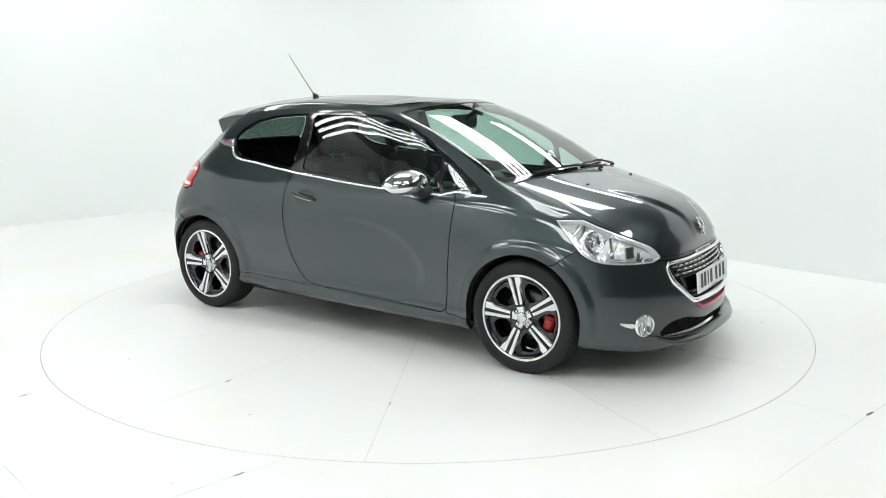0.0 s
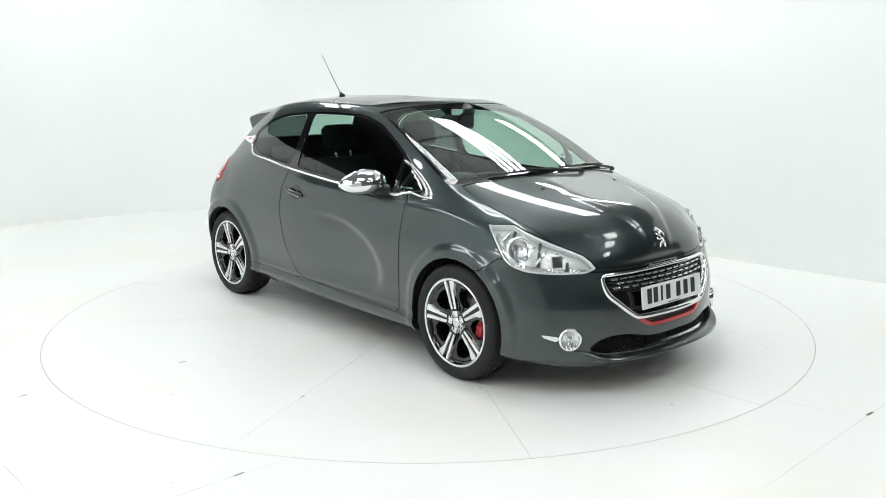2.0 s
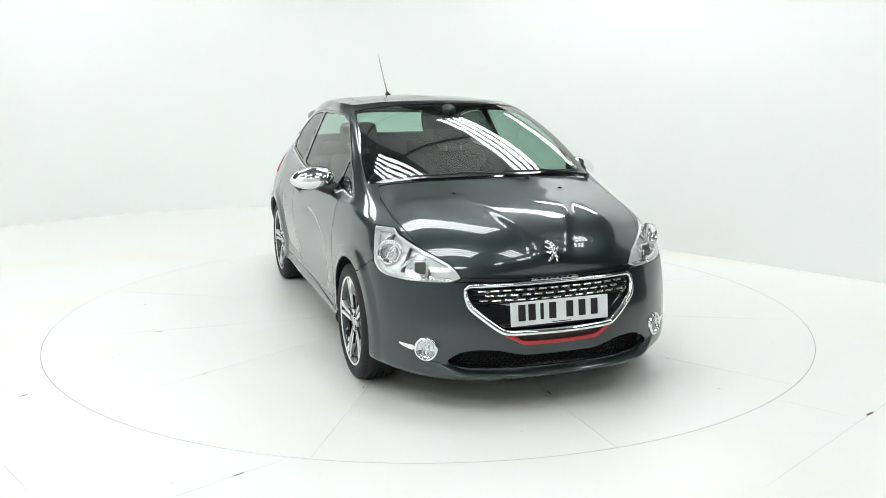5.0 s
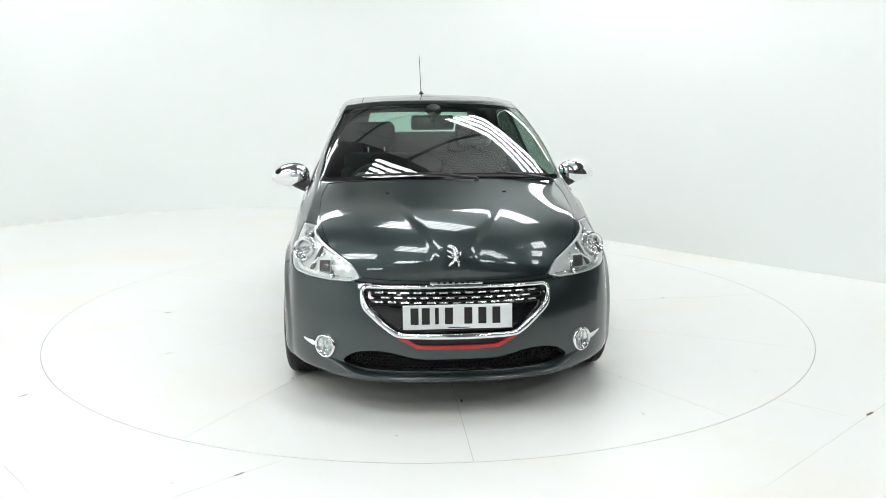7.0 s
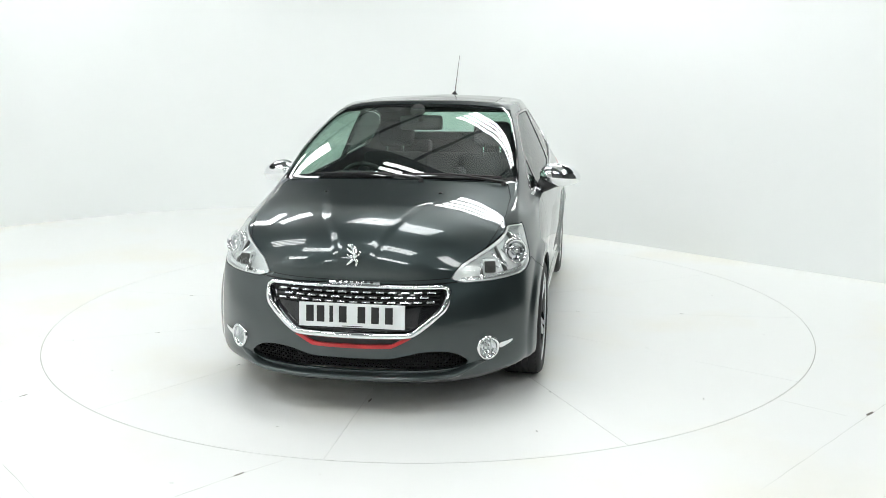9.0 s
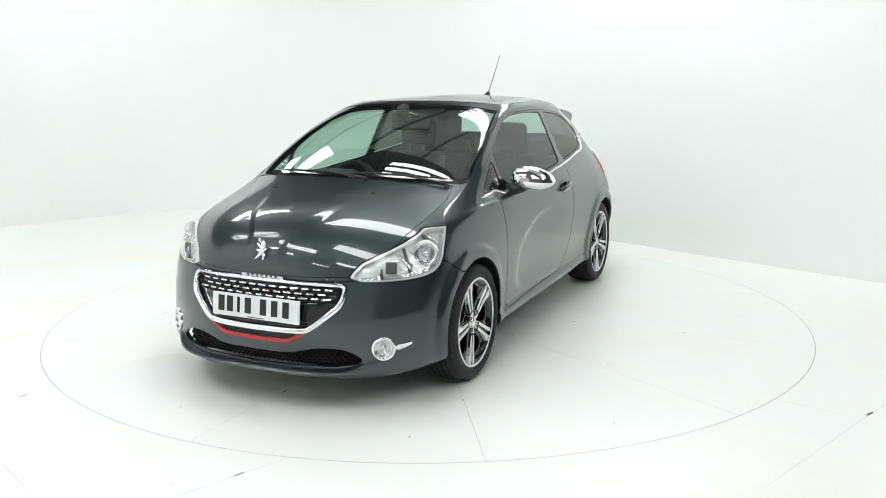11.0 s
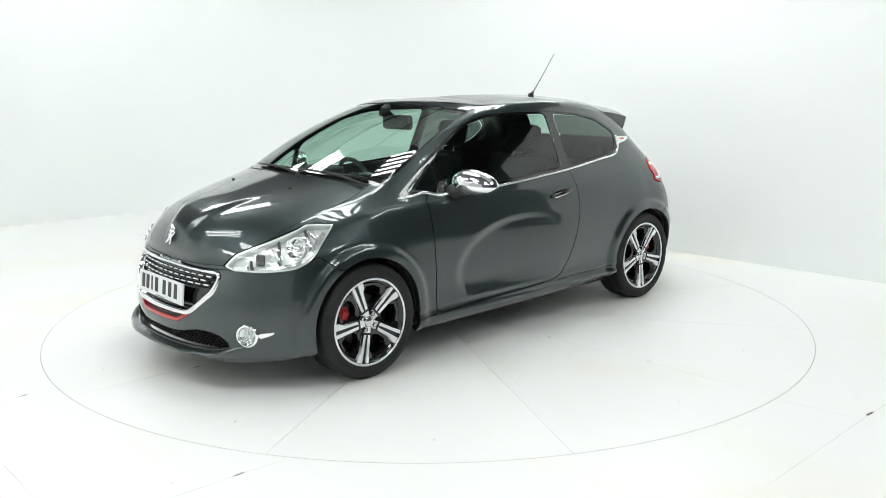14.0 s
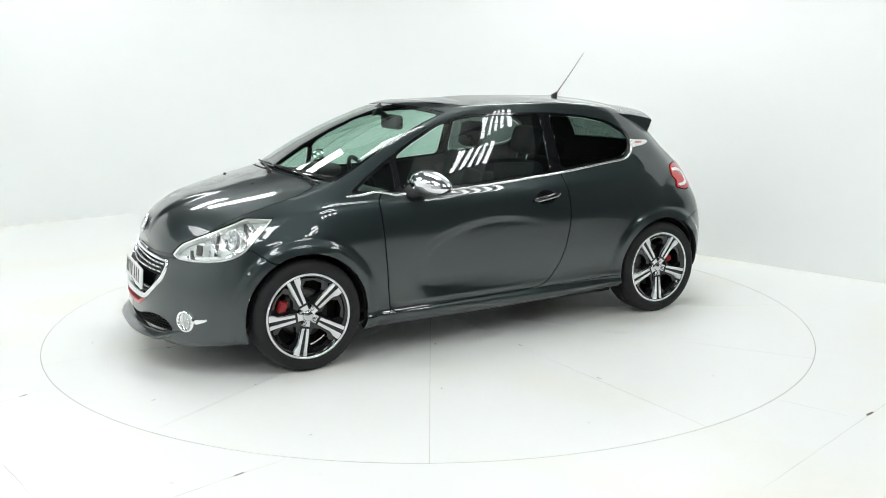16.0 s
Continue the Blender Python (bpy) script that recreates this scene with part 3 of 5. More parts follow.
def panel(name, piece, mat, thick=0.012, mirror=1, off=0.0, parent=None, label="", both=False):
    """A piece of the shell as a panel with thickness and smooth shell normals. mirror -1: the other side; both: one mesh across the middle."""
    D, F = piece
    verts, faces, norms, seat = [], [], [], {}

    def vert(p, key=None):
        if key is not None and key in seat:
            return seat[key]
        verts.append(tuple(p))
        if key is not None:
            seat[key] = len(verts) - 1
        return len(verts) - 1

    for s in ((1, -1) if both else (mirror,)):
        m = np.array([1, s, 1])
        P, N = D[:, :3] * m, D[:, 5:8] * m
        N = N / np.maximum(np.linalg.norm(N, axis=1), 1e-9)[:, None]
        P = P + N * off
        I = P - N * thick
        mid = np.abs(D[:, 1]) < 1e-6
        top = [vert(p, ("t", i) if both and mid[i] else None) for i, p in enumerate(P)]
        low = [vert(p, ("l", i) if both and mid[i] else None) for i, p in enumerate(I)] if thick else []
        Fs = F if s > 0 else [f[::-1] for f in F]
        count = set()
        for f in Fs:
            count.update(zip(f, f[1:] + f[:1]))
            faces.append(tuple(top[i] for i in f))
            norms += [tuple(N[i]) for i in f]
            if thick:
                faces.append(tuple(low[i] for i in f[::-1]))
                norms += [tuple(-N[i]) for i in f[::-1]]
        if thick:
            for a, b in count:
                if (b, a) in count or (both and mid[a] and mid[b]):
                    continue
                n = np.cross(P[a] - P[b], I[b] - P[b])
                n = n / max(np.linalg.norm(n), 1e-12)
                faces.append((top[b], top[a], low[a], low[b]))
                norms += [tuple(n)] * 4
    me = bpy.data.meshes.new(name)
    me.from_pydata(verts, [], faces)
    me.materials.append(mat)
    me.shade_smooth()
    me.normals_split_custom_set(norms)
    ob = new(name, me)
    ob.parent = parent or car
    if label:
        ob["label"] = label
    return ob


def pair(name, piece, mat, thick=0.012, off=0.0, parent=None, label=""):
    return [panel(name, piece, mat, thick, s, off, parent, label) for s in (1, -1)]


X, Y, Z, CU, CV = 0, 1, 2, 3, 4
SEAMW = 0.0028


def take(piece, poly, a, b, only=None, gap=SEAMW):
    """Cuts a polygon out of a piece, with a gap; returns (what was cut out, what stays)."""
    inner, _ = split(piece, inside(poly, a, b, -gap, only))
    _, outer = split(piece, inside(poly, a, b, gap, only))
    return inner, outer


rest = SHELL
# wheel openings
for wx in (WHEEL_X, -WHEEL_X):
    circle = [(wx + ARCH_R * math.cos(t), WHEEL_Z + ARCH_R * math.sin(t)) for t in np.linspace(-0.6, math.pi + 0.6, 60)]
    circle = [(wx + ARCH_R * 1.0, -0.2)] + circle + [(wx - ARCH_R * 1.0, -0.2)]
    _, rest = split(rest, inside(circle, X, Z, 0, lambda D: D[:, Y] > 0.4))

ARCHED = rest
# glass: one dark surround at the side, with the panes in it
DLO = outline([(.985, .962), (.62, .952), (.2, .962), (-.42, 1.008), (-.83, 1.052), (-1.00, 1.070), (-1.065, 1.105), (-1.112, 1.18), (-1.09, 1.238), (-.95, 1.315), (-.75, 1.352), (-.45, 1.377), (-.1, 1.382), (.16, 1.375), (.36, 1.325), (.55, 1.235), (.72, 1.135)], 1)
sideview = lambda D: D[:, CU] > 3.0
dlo, rest = take(rest, DLO, X, Z, sideview, 0.001)
DOOR_WIN = outline([(.655, .967), (.2, .977), (-.385, 1.02), (-.40, 1.362), (-.1, 1.366), (.13, 1.360), (.33, 1.318), (.54, 1.218), (.655, 1.150)], 2, .018)
QUARTER_WIN = outline([(-.475, 1.028), (-.83, 1.064), (-.985, 1.082), (-1.045, 1.115), (-1.092, 1.18), (-1.075, 1.225), (-.94, 1.303), (-.74, 1.34), (-.475, 1.36)], 2, .025)
FRONT_WIN = outline([(.93, .974), (.695, .968), (.695, 1.125), (.74, 1.100)], 1, .015)
door_win, dlo = take(dlo, DOOR_WIN, X, Z)
quarter_win, dlo = take(dlo, QUARTER_WIN, X, Z)
front_win, dlo = take(dlo, FRONT_WIN, X, Z)
# windscreen
WS = [(-1, 7.08), (2.6, 7.08), (3.10, 7.14), (3.12, 8.0), (3.02, 8.88), (-1, 8.92)]
WS_EDGE = [(-1, 6.98), (2.6, 6.98), (3.25, 7.03), (3.27, 8.0), (3.17, 8.96), (-1, 9.0)]
ws_zone, rest = take(rest, WS_EDGE, CU, CV, None, 0.004)
windscreen, ws_border = take(ws_zone, WS, CU, CV, None, 0.0)
# rear window
rear_win, rest = take(rest, [(14, 7.15), (11.9, 7.15), (11.9, 8.75), (14, 8.75)], CU, CV, None, 0.01)
# roof glass
roof_glass, rest = take(rest, outline([(.27, -.6), (.27, .40), (.2, .455), (-.70, .44), (-.74, .40), (-.74, -.6)], 1), X, Y, lambda D: D[:, CV] > 9.02, 0.002)
# lamps
HEAD = outline([(1.370, .900), (1.50, .876), (1.61, .836), (1.66, .817), (1.81, .744), (1.87, .706), (1.912, .636), (1.80, .636), (1.68, .655), (1.60, .690), (1.555, .735), (1.47, .81)], 1)
front_side = lambda D: (D[:, CU] > 0.8) & (D[:, X] > 0)


def head_zone(grow):
    """g for split: inside the lamp's outline from the side and outside its inner edge from above."""
    flank = inside(HEAD, X, Z, grow, front_side)
    return lambda D: np.maximum(flank(D), np.interp(D[:, X], [1.37, 1.44, 1.66, 1.806, 1.868, 1.905, 1.95], [.765, .745, .628, .533, .482, .438, .38]) - D[:, Y] - grow)


head_lens, _ = split(rest, head_zone(-0.003))
_, rest = split(rest, head_zone(0.003))
TAIL = outline([(-1.405, 1.0), (-1.393, .925), (-1.43, .903), (-1.405, .855), (-1.49, .832), (-1.60, .85), (-1.68, .94), (-1.62, 1.01), (-1.50, 1.012)], 1, .012)
tail_lens, rest = take(rest, TAIL, X, Z, lambda D: D[:, CU] > 9, 0.003)
# grille and lower intake
GRILLE = [(-.5, .626), (.44, .626), (.462, .604), (.458, .552), (.440, .515), (.30, .402), (.27, .390), (-.5, .384)]
frontal = lambda D: (D[:, X] > 1.5) & (D[:, CU] < 3.5)
grille_zone, rest = take(rest, GRILLE, Y, Z, frontal, 0.001)
INTAKE = outline([(-.6, .284), (.19, .285), (.26, .300), (.33, .317), (.43, .318), (.505, .300), (.560, .250), (.47, .230), (-.6, .222)], 1)
CHIN = outline([(-.6, .386), (.275, .388), (.262, .372), (.215, .345), (.17, .338), (-.6, .333)], 0)
intake_zone, rest = take(rest, INTAKE, Y, Z, frontal, 0.001)
chin_zone, rest = take(rest, CHIN, Y, Z, frontal, 0.001)
# holes for the fog lamps
FOG = np.array([1.885, .634, .316])
_, rest = split(rest, lambda D: np.linalg.norm(D[:, 1:3] - FOG[1:], axis=1) * np.where(D[:, X] > 1.5, 1, 9) - 0.050)
# bonnet
HOOD = [(-.5, 6.96), (2.25, 6.955), (2.72, 6.93), (2.95, 6.6), (3.0, 6.1), (2.75, 5.5), (2.45, 4.9), (2.15, 4.30), (1.9, 4.12), (-.5, 4.03)]
hood, rest = take(rest, HOOD, CU, CV, lambda D: D[:, X] > 0.5, 0.012)
# doors
DOOR = outline([(.815, .945), (.80, .70), (.765, .262), (-.27, .292), (-.36, .335), (-.43, .44), (-.475, .58), (-.50, .74), (-.495, .88), (-.45, 1.03), (0, 1.2), (.6, 1.0)], 1)
door, rest = take(rest, DOOR, X, Z, lambda D: (D[:, CU] > 3.0) & (D[:, CV] < 7.6), 0.003)
# sills, bumpers
sill, rest = take(rest, [(.99, .05), (.99, .255), (.765, .262), (.765, .30), (-.29, .31), (-.30, .285), (-1.0, .305), (-1.0, .05)], X, Z, sideview, 0.002)
BUMP = [(1.38, -.1), (1.38, .62), (1.46, .630), (1.56, .705), (1.62, .69), (1.85, .645), (1.95, .63), (2.4, .633), (2.4, -.1)]
bumper, rest = take(rest, BUMP, X, Z, lambda D: D[:, X] > 1, 0.0025)
rear_bumper, rest = take(rest, [(-1.40, -.1), (-1.40, .62), (-1.62, .68), (-2.2, .68), (-2.2, -.1)], X, Z, None, 0.0025)
fender, rest = split(rest, lambda D: np.where((D[:, CV] < 7.5), 0.70 - D[:, X], 1.0))


# ---- panels ----
def surf(u, v):
    """Point and normal of the shell at (u, v)."""
    nu, nv = int(U0.max() * SUB_U + 1.5), int(V0.max() * SUB_V + 1.5)
    a, b = min(max(u * SUB_U, 0), nu - 1.001), min(max(v * SUB_V, 0), nv - 1.001)
    i, k = int(a), int(b)
    s, t = a - i, b - k
    D = SHELL[0]
    w = D[i * nv + k] * (1 - s) * (1 - t) + D[(i + 1) * nv + k] * s * (1 - t) + D[i * nv + k + 1] * (1 - s) * t + D[(i + 1) * nv + k + 1] * s * t
    n = Vector(w[5:8]).normalized()
    return Vector(w[:3]), n


def side_at(x, z):
    """Point and normal of the flank at x and height z."""
    D = SHELL[0]
    m = D[:, CU] > 2.4
    E = D[m]
    d = (E[:, 0] - x) ** 2 + (E[:, 2] - z) ** 2
    i = np.argsort(d)[:5]
    w = 1 / (d[i] + 1e-6)
    w /= w.sum()
    q = (E[i] * w[:, None]).sum(0)
    return Vector((x, q[1], z)), Vector(q[5:8]).normalized()


def front_at(y, z):
    """Point and normal of the nose at y and height z."""
    D = SHELL[0]
    m = (D[:, CU] < 4) & (D[:, X] > 1.2)
    E = D[m]
    d = (E[:, 1] - abs(y)) ** 2 + (E[:, 2] - z) ** 2
    i = np.argsort(d)[:5]
    w = 1 / (d[i] + 1e-6)
    w /= w.sum()
    q = (E[i] * w[:, None]).sum(0)
    s = 1 if y >= 0 else -1
    return Vector((q[0], y, z)), Vector((q[5], q[6] * s, q[7])).normalized()


def frame_on(p, n, up=(0, 0, 1)):
    """Matrix at p with local y along n and z upward."""
    yy = n.normalized()
    xx = yy.cross(Vector(up)).normalized()
    zz = xx.cross(yy)
    return Matrix.Translation(p) @ Matrix((xx, yy, zz)).transposed().to_4x4()


def cut(poly, a, b, only=None, base=SHELL):
    return split(base, inside(poly, a, b, 0, only))[0]


def band(line, w):
    """Closed strip of width w along a plane line."""
    L = np.array(line, float)
    d = np.gradient(L, axis=0)
    n = np.stack([-d[:, 1], d[:, 0]], 1) / np.hypot(d[:, 0], d[:, 1])[:, None]
    return np.vstack([L + n * w / 2, (L - n * w / 2)[::-1]])


pair("door", door, PAINT, 0.02)
pair("sill", sill, PAINT, 0.03)
pair("front_wing", fender, PAINT, 0.012)
panel("body", rest, PAINT, 0.012, both=True)
panel("bonnet", hood, PAINT, 0.015, both=True)
panel("front_bumper", bumper, PAINT, 0.015, both=True)
panel("rear_bumper", rear_bumper, PAINT, 0.015, both=True)
panel("windscreen", windscreen, GLASS_FRONT, 0.0, off=-0.002, both=True, label="green-tinted windscreen")
panel("windscreen_border", ws_border, BLACK_GLOSS, 0.006, off=-0.003, both=True, label="black glass border")
panel("rear_window", rear_win, GLASS_SIDE, 0.0, off=-0.004, both=True, label="tinted rear window")
panel("roof_window", roof_glass, GLASS_ROOF, 0.006, both=True, label="black glass roof panel")
pair("window_surround", dlo, BLACK_GLOSS, 0.01, -0.002, label="gloss black pillar and window frame")
pair("door_window", door_win, GLASS_SIDE, 0.0, -0.006, label="green-tinted door glass")
pair("quarter_window", quarter_win, GLASS_DARK, 0.0, -0.005, label="dark privacy glass")
pair("vent_window", front_win, GLASS_SIDE, 0.0, -0.005, label="small fixed front glass")
for s in (1, -1):
    tl = panel("tail_light", tail_lens, LAMP_RED, 0.014, s, 0.006, label="red tail light")
    stripe = cut(band(catmull([(-1.412, .968), (-1.47, .965), (-1.525, .945), (-1.535, .905), (-1.50, .872), (-1.432, .868)], 5), .017), X, Z, lambda D: D[:, CU] > 9)
    panel("clear_band", stripe, PLATE_WHITE, 0.004, s, 0.010, tl, "pale reflector band")

# dark inner skin behind the panels
inner_low = split(split(ARCHED, lambda D: D[:, CV] - 6.85)[0], lambda D: np.abs(D[:, X] + 0.45) - 1.45)[0]
panel("interior_trim", inner_low, DASH, 0.0, off=-0.045, both=True, label="black interior trim")
# added black sheet behind the nose panels, so that their gaps look dark
inner_front = split(split(ARCHED, lambda D: D[:, CV] - 6.9)[0], lambda D: 0.99 - D[:, X])[0]
panel("gap_backing", inner_front, LINER, 0.0, off=-0.11, both=True)
HEADLINER = material("headliner", (0.16, 0.16, 0.155), 0.9, 0, 0, 0.1, 50)
inner_roof = split(SHELL, lambda D: 9.05 - D[:, CV])[0]
panel("headliner", inner_roof, HEADLINER, 0.0, off=-0.03, both=True, label="grey cloth headliner")

# Satin strips paint the highlight along the pillar's two edges.
for x0, x1 in ((-.392, -.404), (-.470, -.484)):
    pair("pillar_highlight", cut(band(np.array([(x0, 1.022), ((x0 + x1) / 2, 1.19), (x1, 1.366)]), .005), X, Z, sideview), SATIN, 0.006, 0.001, label="thin bright strip for the highlight on the door pillar's edge")

# chrome belt line with its dip at the mirror foot and the badge on the rear pillar
BELT = catmull([(.995, .945), (.90, .950), (.82, .962), (.76, .953), (.70, .938), (.62, .942), (.2, .953), (-.42, .999), (-.83, 1.043), (-1.00, 1.060), (-1.075, 1.10), (-1.105, 1.15), (-1.118, 1.185)], 6)
for s in (1, -1):
    bm = bmesh.new()
    pts = []
    for x, z in BELT:
        p, n = side_at(float(x), float(z))
        q = p + n * 0.002
        pts.append((q.x, q.y * s, q.z))
    tube(bm, pts, [.003] + [.0075] * (len(pts) - 2) + [.003], 10)
    part("belt_trim", bm, TRIM, car, "bright chrome belt trim", True)
chip_plate = cut(outline([(-1.095, 1.18), (-1.15, 1.178), (-1.285, 1.168), (-1.235, 1.143), (-1.13, 1.132), (-1.085, 1.125)], 1), X, Z, sideview)
for s in (1, -1):
    cp = panel("pillar_badge", chip_plate, TRIM, 0.010, s, 0.007, label="satin chrome pillar badge")
    for k in range(3):
        bar = cut([(-1.150 - .022 * k, 1.167), (-1.166 - .022 * k, 1.166), (-1.160 - .022 * k, 1.153), (-1.144 - .022 * k, 1.153)], X, Z, sideview)
        panel("badge_mark", bar, RED, 0.0015, s, 0.0085, cp, "small red mark")

# shut lines cut round the filler flap and the towing cover
flap = [(-1.235 + r * math.cos(t), .897 + r * math.sin(t)) for r, q in ((.078, 1), (.0755, -1)) for t in np.linspace(0, 6.2832 * q, 40)]
panel("filler_flap_gap", cut(flap, X, Z, sideview), LINER, 0.002, 1, 0.0006)
tow = [(.505 + r * math.cos(t), .497 + r * math.sin(t)) for r, q in ((.034, 1), (.032, -1)) for t in np.linspace(0, 6.2832 * q, 30)]
panel("tow_cover_gap", cut(tow, Y, Z, frontal), LINER, 0.002, -1, 0.0006)


# ---- front ----
HONEY = material("intake_mesh", (0.005, 0.005, 0.006), 0.6, spec=0.25)


def front_end():
    panel("grille_back", grille_zone, BLACK_GLOSS, 0.0, off=-0.030, both=True)
    panel("chin_recess", chin_zone, BLACK_PLASTIC, 0.006, off=-0.012, both=True)
    back = panel("intake_back", intake_zone, LINER, 0.0, off=-0.05, both=True)
    # chrome surround of the grille: a rounded bar along its outline
    half = catmull([(0, .617), (.20, .617), (.40, .617), (.436, .612), (.450, .594), (.449, .560), (.434, .520), (.40, .487), (.345, .440), (.302, .409), (.272, .398), (.20, .395), (0, .394)], 5)
    full = [(y, z) for y, z in half] + [(-y, z) for y, z in half[-2:0:-1]]
    bm = bmesh.new()
    rows = []
    for i, (y, z) in enumerate(full):
        p, n = front_at(float(y), float(z))
        py, pz = full[i - 1]
        qy, qz = full[(i + 1) % len(full)]
        t = (front_at(float(qy), float(qz))[0] - front_at(float(py), float(pz))[0]).normalized()
        o = t.cross(n).normalized()
        wide = .010 + .005 * float(smoothstep(.60, .52, z))
        prof = [(wide, -.03), (wide, .002), (wide * .75, .009), (0, .0125), (-wide * .75, .009), (-wide, .002), (-wide, -.03)]
        rows.append([bm.verts.new(p + o * a + n * h) for a, h in prof])
    for a, b in zip(rows, rows[1:] + rows[:1]):
        for k in range(6):
            bm.faces.new((a[k], a[k + 1], b[k + 1], b[k]))
    bmesh.ops.recalc_face_normals(bm, faces=bm.faces)
    part("grille_surround", bm, CHROME, car, "polished chrome grille surround", True)
    # red strip along the chin
    RED_LINE = catmull([(-.6, .343), (0, .343), (.175, .345), (.200, .350), (.245, .372), (.282, .391)], 6)
    panel("red_strip", cut(band(RED_LINE, .017), Y, Z, frontal), RED, 0.02, off=0.006, both=True, label="red enamel strip under the grille")
    # rows of small bright dashes
    for row, z in enumerate((.595, .574, .553)):
        for i in range(-7, 8):
            y = i * 0.062 + (0.031 if row == 1 else 0)
            w = 0.040
            if abs(y) > 0.40 - 0.012 * row:
                continue
            p, n = front_at(y, z)
            bm = bmesh.new()
            box(bm, -w / 2, w / 2, -0.010, 0.004, -0.0042, 0.0042, frame_on(p - n * 0.012, n), 0.0015)
            part("grille_dash", bm, TRIM, car, "chrome grille dash")
    # black horizontal blades behind them
    for z in (.600, .583, .563, .543, .425):
        bm = bmesh.new()
        pts = []
        for y in np.linspace(-.415 if z > .5 else -.28, .415 if z > .5 else .28, 21):
            p, n = front_at(float(y), z)
            pts.append(p - n * 0.022)
        tube(bm, pts, 0.004, 6)
        part("grille_blade", bm, LINER, car)
    # name bar above the grille, unlettered
    bm = bmesh.new()
    pts = []
    p, n = front_at(0, .634)
    for y in np.linspace(-.125, .125, 9):
        q, m = front_at(float(y), .634)
        pts.append(q + m * 0.006)
    tube(bm, pts, 0.0085, 8)
    nb = part("name_bar", bm, SATIN, car, "thin satin bar above the grille")
    for i in range(7):
        q, m = front_at(-.084 + i * .028, .634)
        bm = bmesh.new()
        box(bm, -.007, .007, 0, .003, -.0045, .0045, frame_on(q + m * 0.0135, m))
        part("mark", bm, BLACK_GLOSS, nb)
    # honeycomb of the lower intake
    for s in (1, -1):
        bm = bmesh.new()
        for i in range(20):
            for k in range(5):
                y = .0135 + .027 * i + (.0135 if k % 2 else 0)
                z = .240 + .0155 * k
                if z > .276 + .034 * min(1, max(0, (y - .2) / .12)) or y > .53 - .8 * max(0, z - .28):
                    continue
                p, n = front_at(s * y, z)
                m = frame_on(p - n * 0.03, n)
                a = [bm.verts.new(m @ Vector((.0125 * math.cos(t), 0, .0095 * math.sin(t)))) for t in np.linspace(0, 5.236, 6)]
                b = [bm.verts.new(m @ Vector((.0088 * math.cos(t), 0, .0066 * math.sin(t)))) for t in np.linspace(0, 5.236, 6)]
                c = [bm.verts.new(m @ Vector((.0088 * math.cos(t), -.012, .0066 * math.sin(t)))) for t in np.linspace(0, 5.236, 6)]
                for j in range(6):
                    h = (j + 1) % 6
                    bm.faces.new((a[j], a[h], b[h], b[j]))
                    bm.faces.new((b[j], b[h], c[h], c[j]))
        part("intake_mesh", bm, HONEY, back)
    # splitter lip
    bm = bmesh.new()
    rows = []
    us = np.linspace(0, 2.75, 30)
    line = []
    for u in us:
        p, n = surf(float(u), 1.0)
        fade = 1 - smoothstep(1.7, 2.7, u)
        line.append((p, Vector((n.x, n.y, 0)).normalized(), float(fade)))
    full = [(Vector((p.x, -p.y, p.z)), Vector((n.x, -n.y, 0)), f) for p, n, f in line[:0:-1]] + line
    for p, n, f in full:
        prof = [(-.02, .020), (.006, .016), (.034 * f + .003, .006), (.044 * f + .003, -.004), (.034 * f + .002, -.013), (-.02, -.024)]
        lift = .045 * float(smoothstep(.44, .62, abs(p.y)))
        rows.append([bm.verts.new(p + n * (a - .012 * (1 - f)) + Vector((0, 0, lift + b * (.25 + .75 * f)))) for a, b in prof])
    for a, b in zip(rows, rows[1:]):
        for k in range(5):
            bm.faces.new((a[k], b[k], b[k + 1], a[k + 1]))
    bmesh.ops.recalc_face_normals(bm, faces=bm.faces)
    part("splitter", bm, PAINT, car, "dark grey chin splitter", True)
    # number plate, its characters as bars
    plate = new("number_plate")
    plate.parent = car
    p, n = front_at(0, .49)
    plate.matrix_basis = Matrix.Translation((2.044, 0, .489)) @ pose(0, 0, 0, 0, -6, 0)
    plate["label"] = "white number plate with dark bars"
    bm = bmesh.new()
    box(bm, -.010, .002, -.26, .26, -.0575, .0575, bevel=0.0015)
    part("plate_board", bm, PLATE_WHITE, plate)
    bm = bmesh.new()
    box(bm, -.018, -.0105, -.24, .24, -.045, .045)
    part("plate_bracket", bm, BLACK_PLASTIC, plate)
    for y0 in (-.203, -.136, -.069, .023, .090, .133, .186):
        w = .038 if y0 != .090 else .018
        bm = bmesh.new()
        box(bm, .0021, .0029, -y0 - w, -y0, -.034, .045)
        part("plate_bar", bm, INK, plate)
    bm = bmesh.new()
    box(bm, .0021, .0026, -.045, .055, -.053, -.049)
    part("plate_bar", bm, INK, plate)
    # bonnet emblem: a plain upright silver shape
    bm = bmesh.new()
    p, n = front_at(0.0, .758)
    m = frame_on(p + n * 0.012, n)
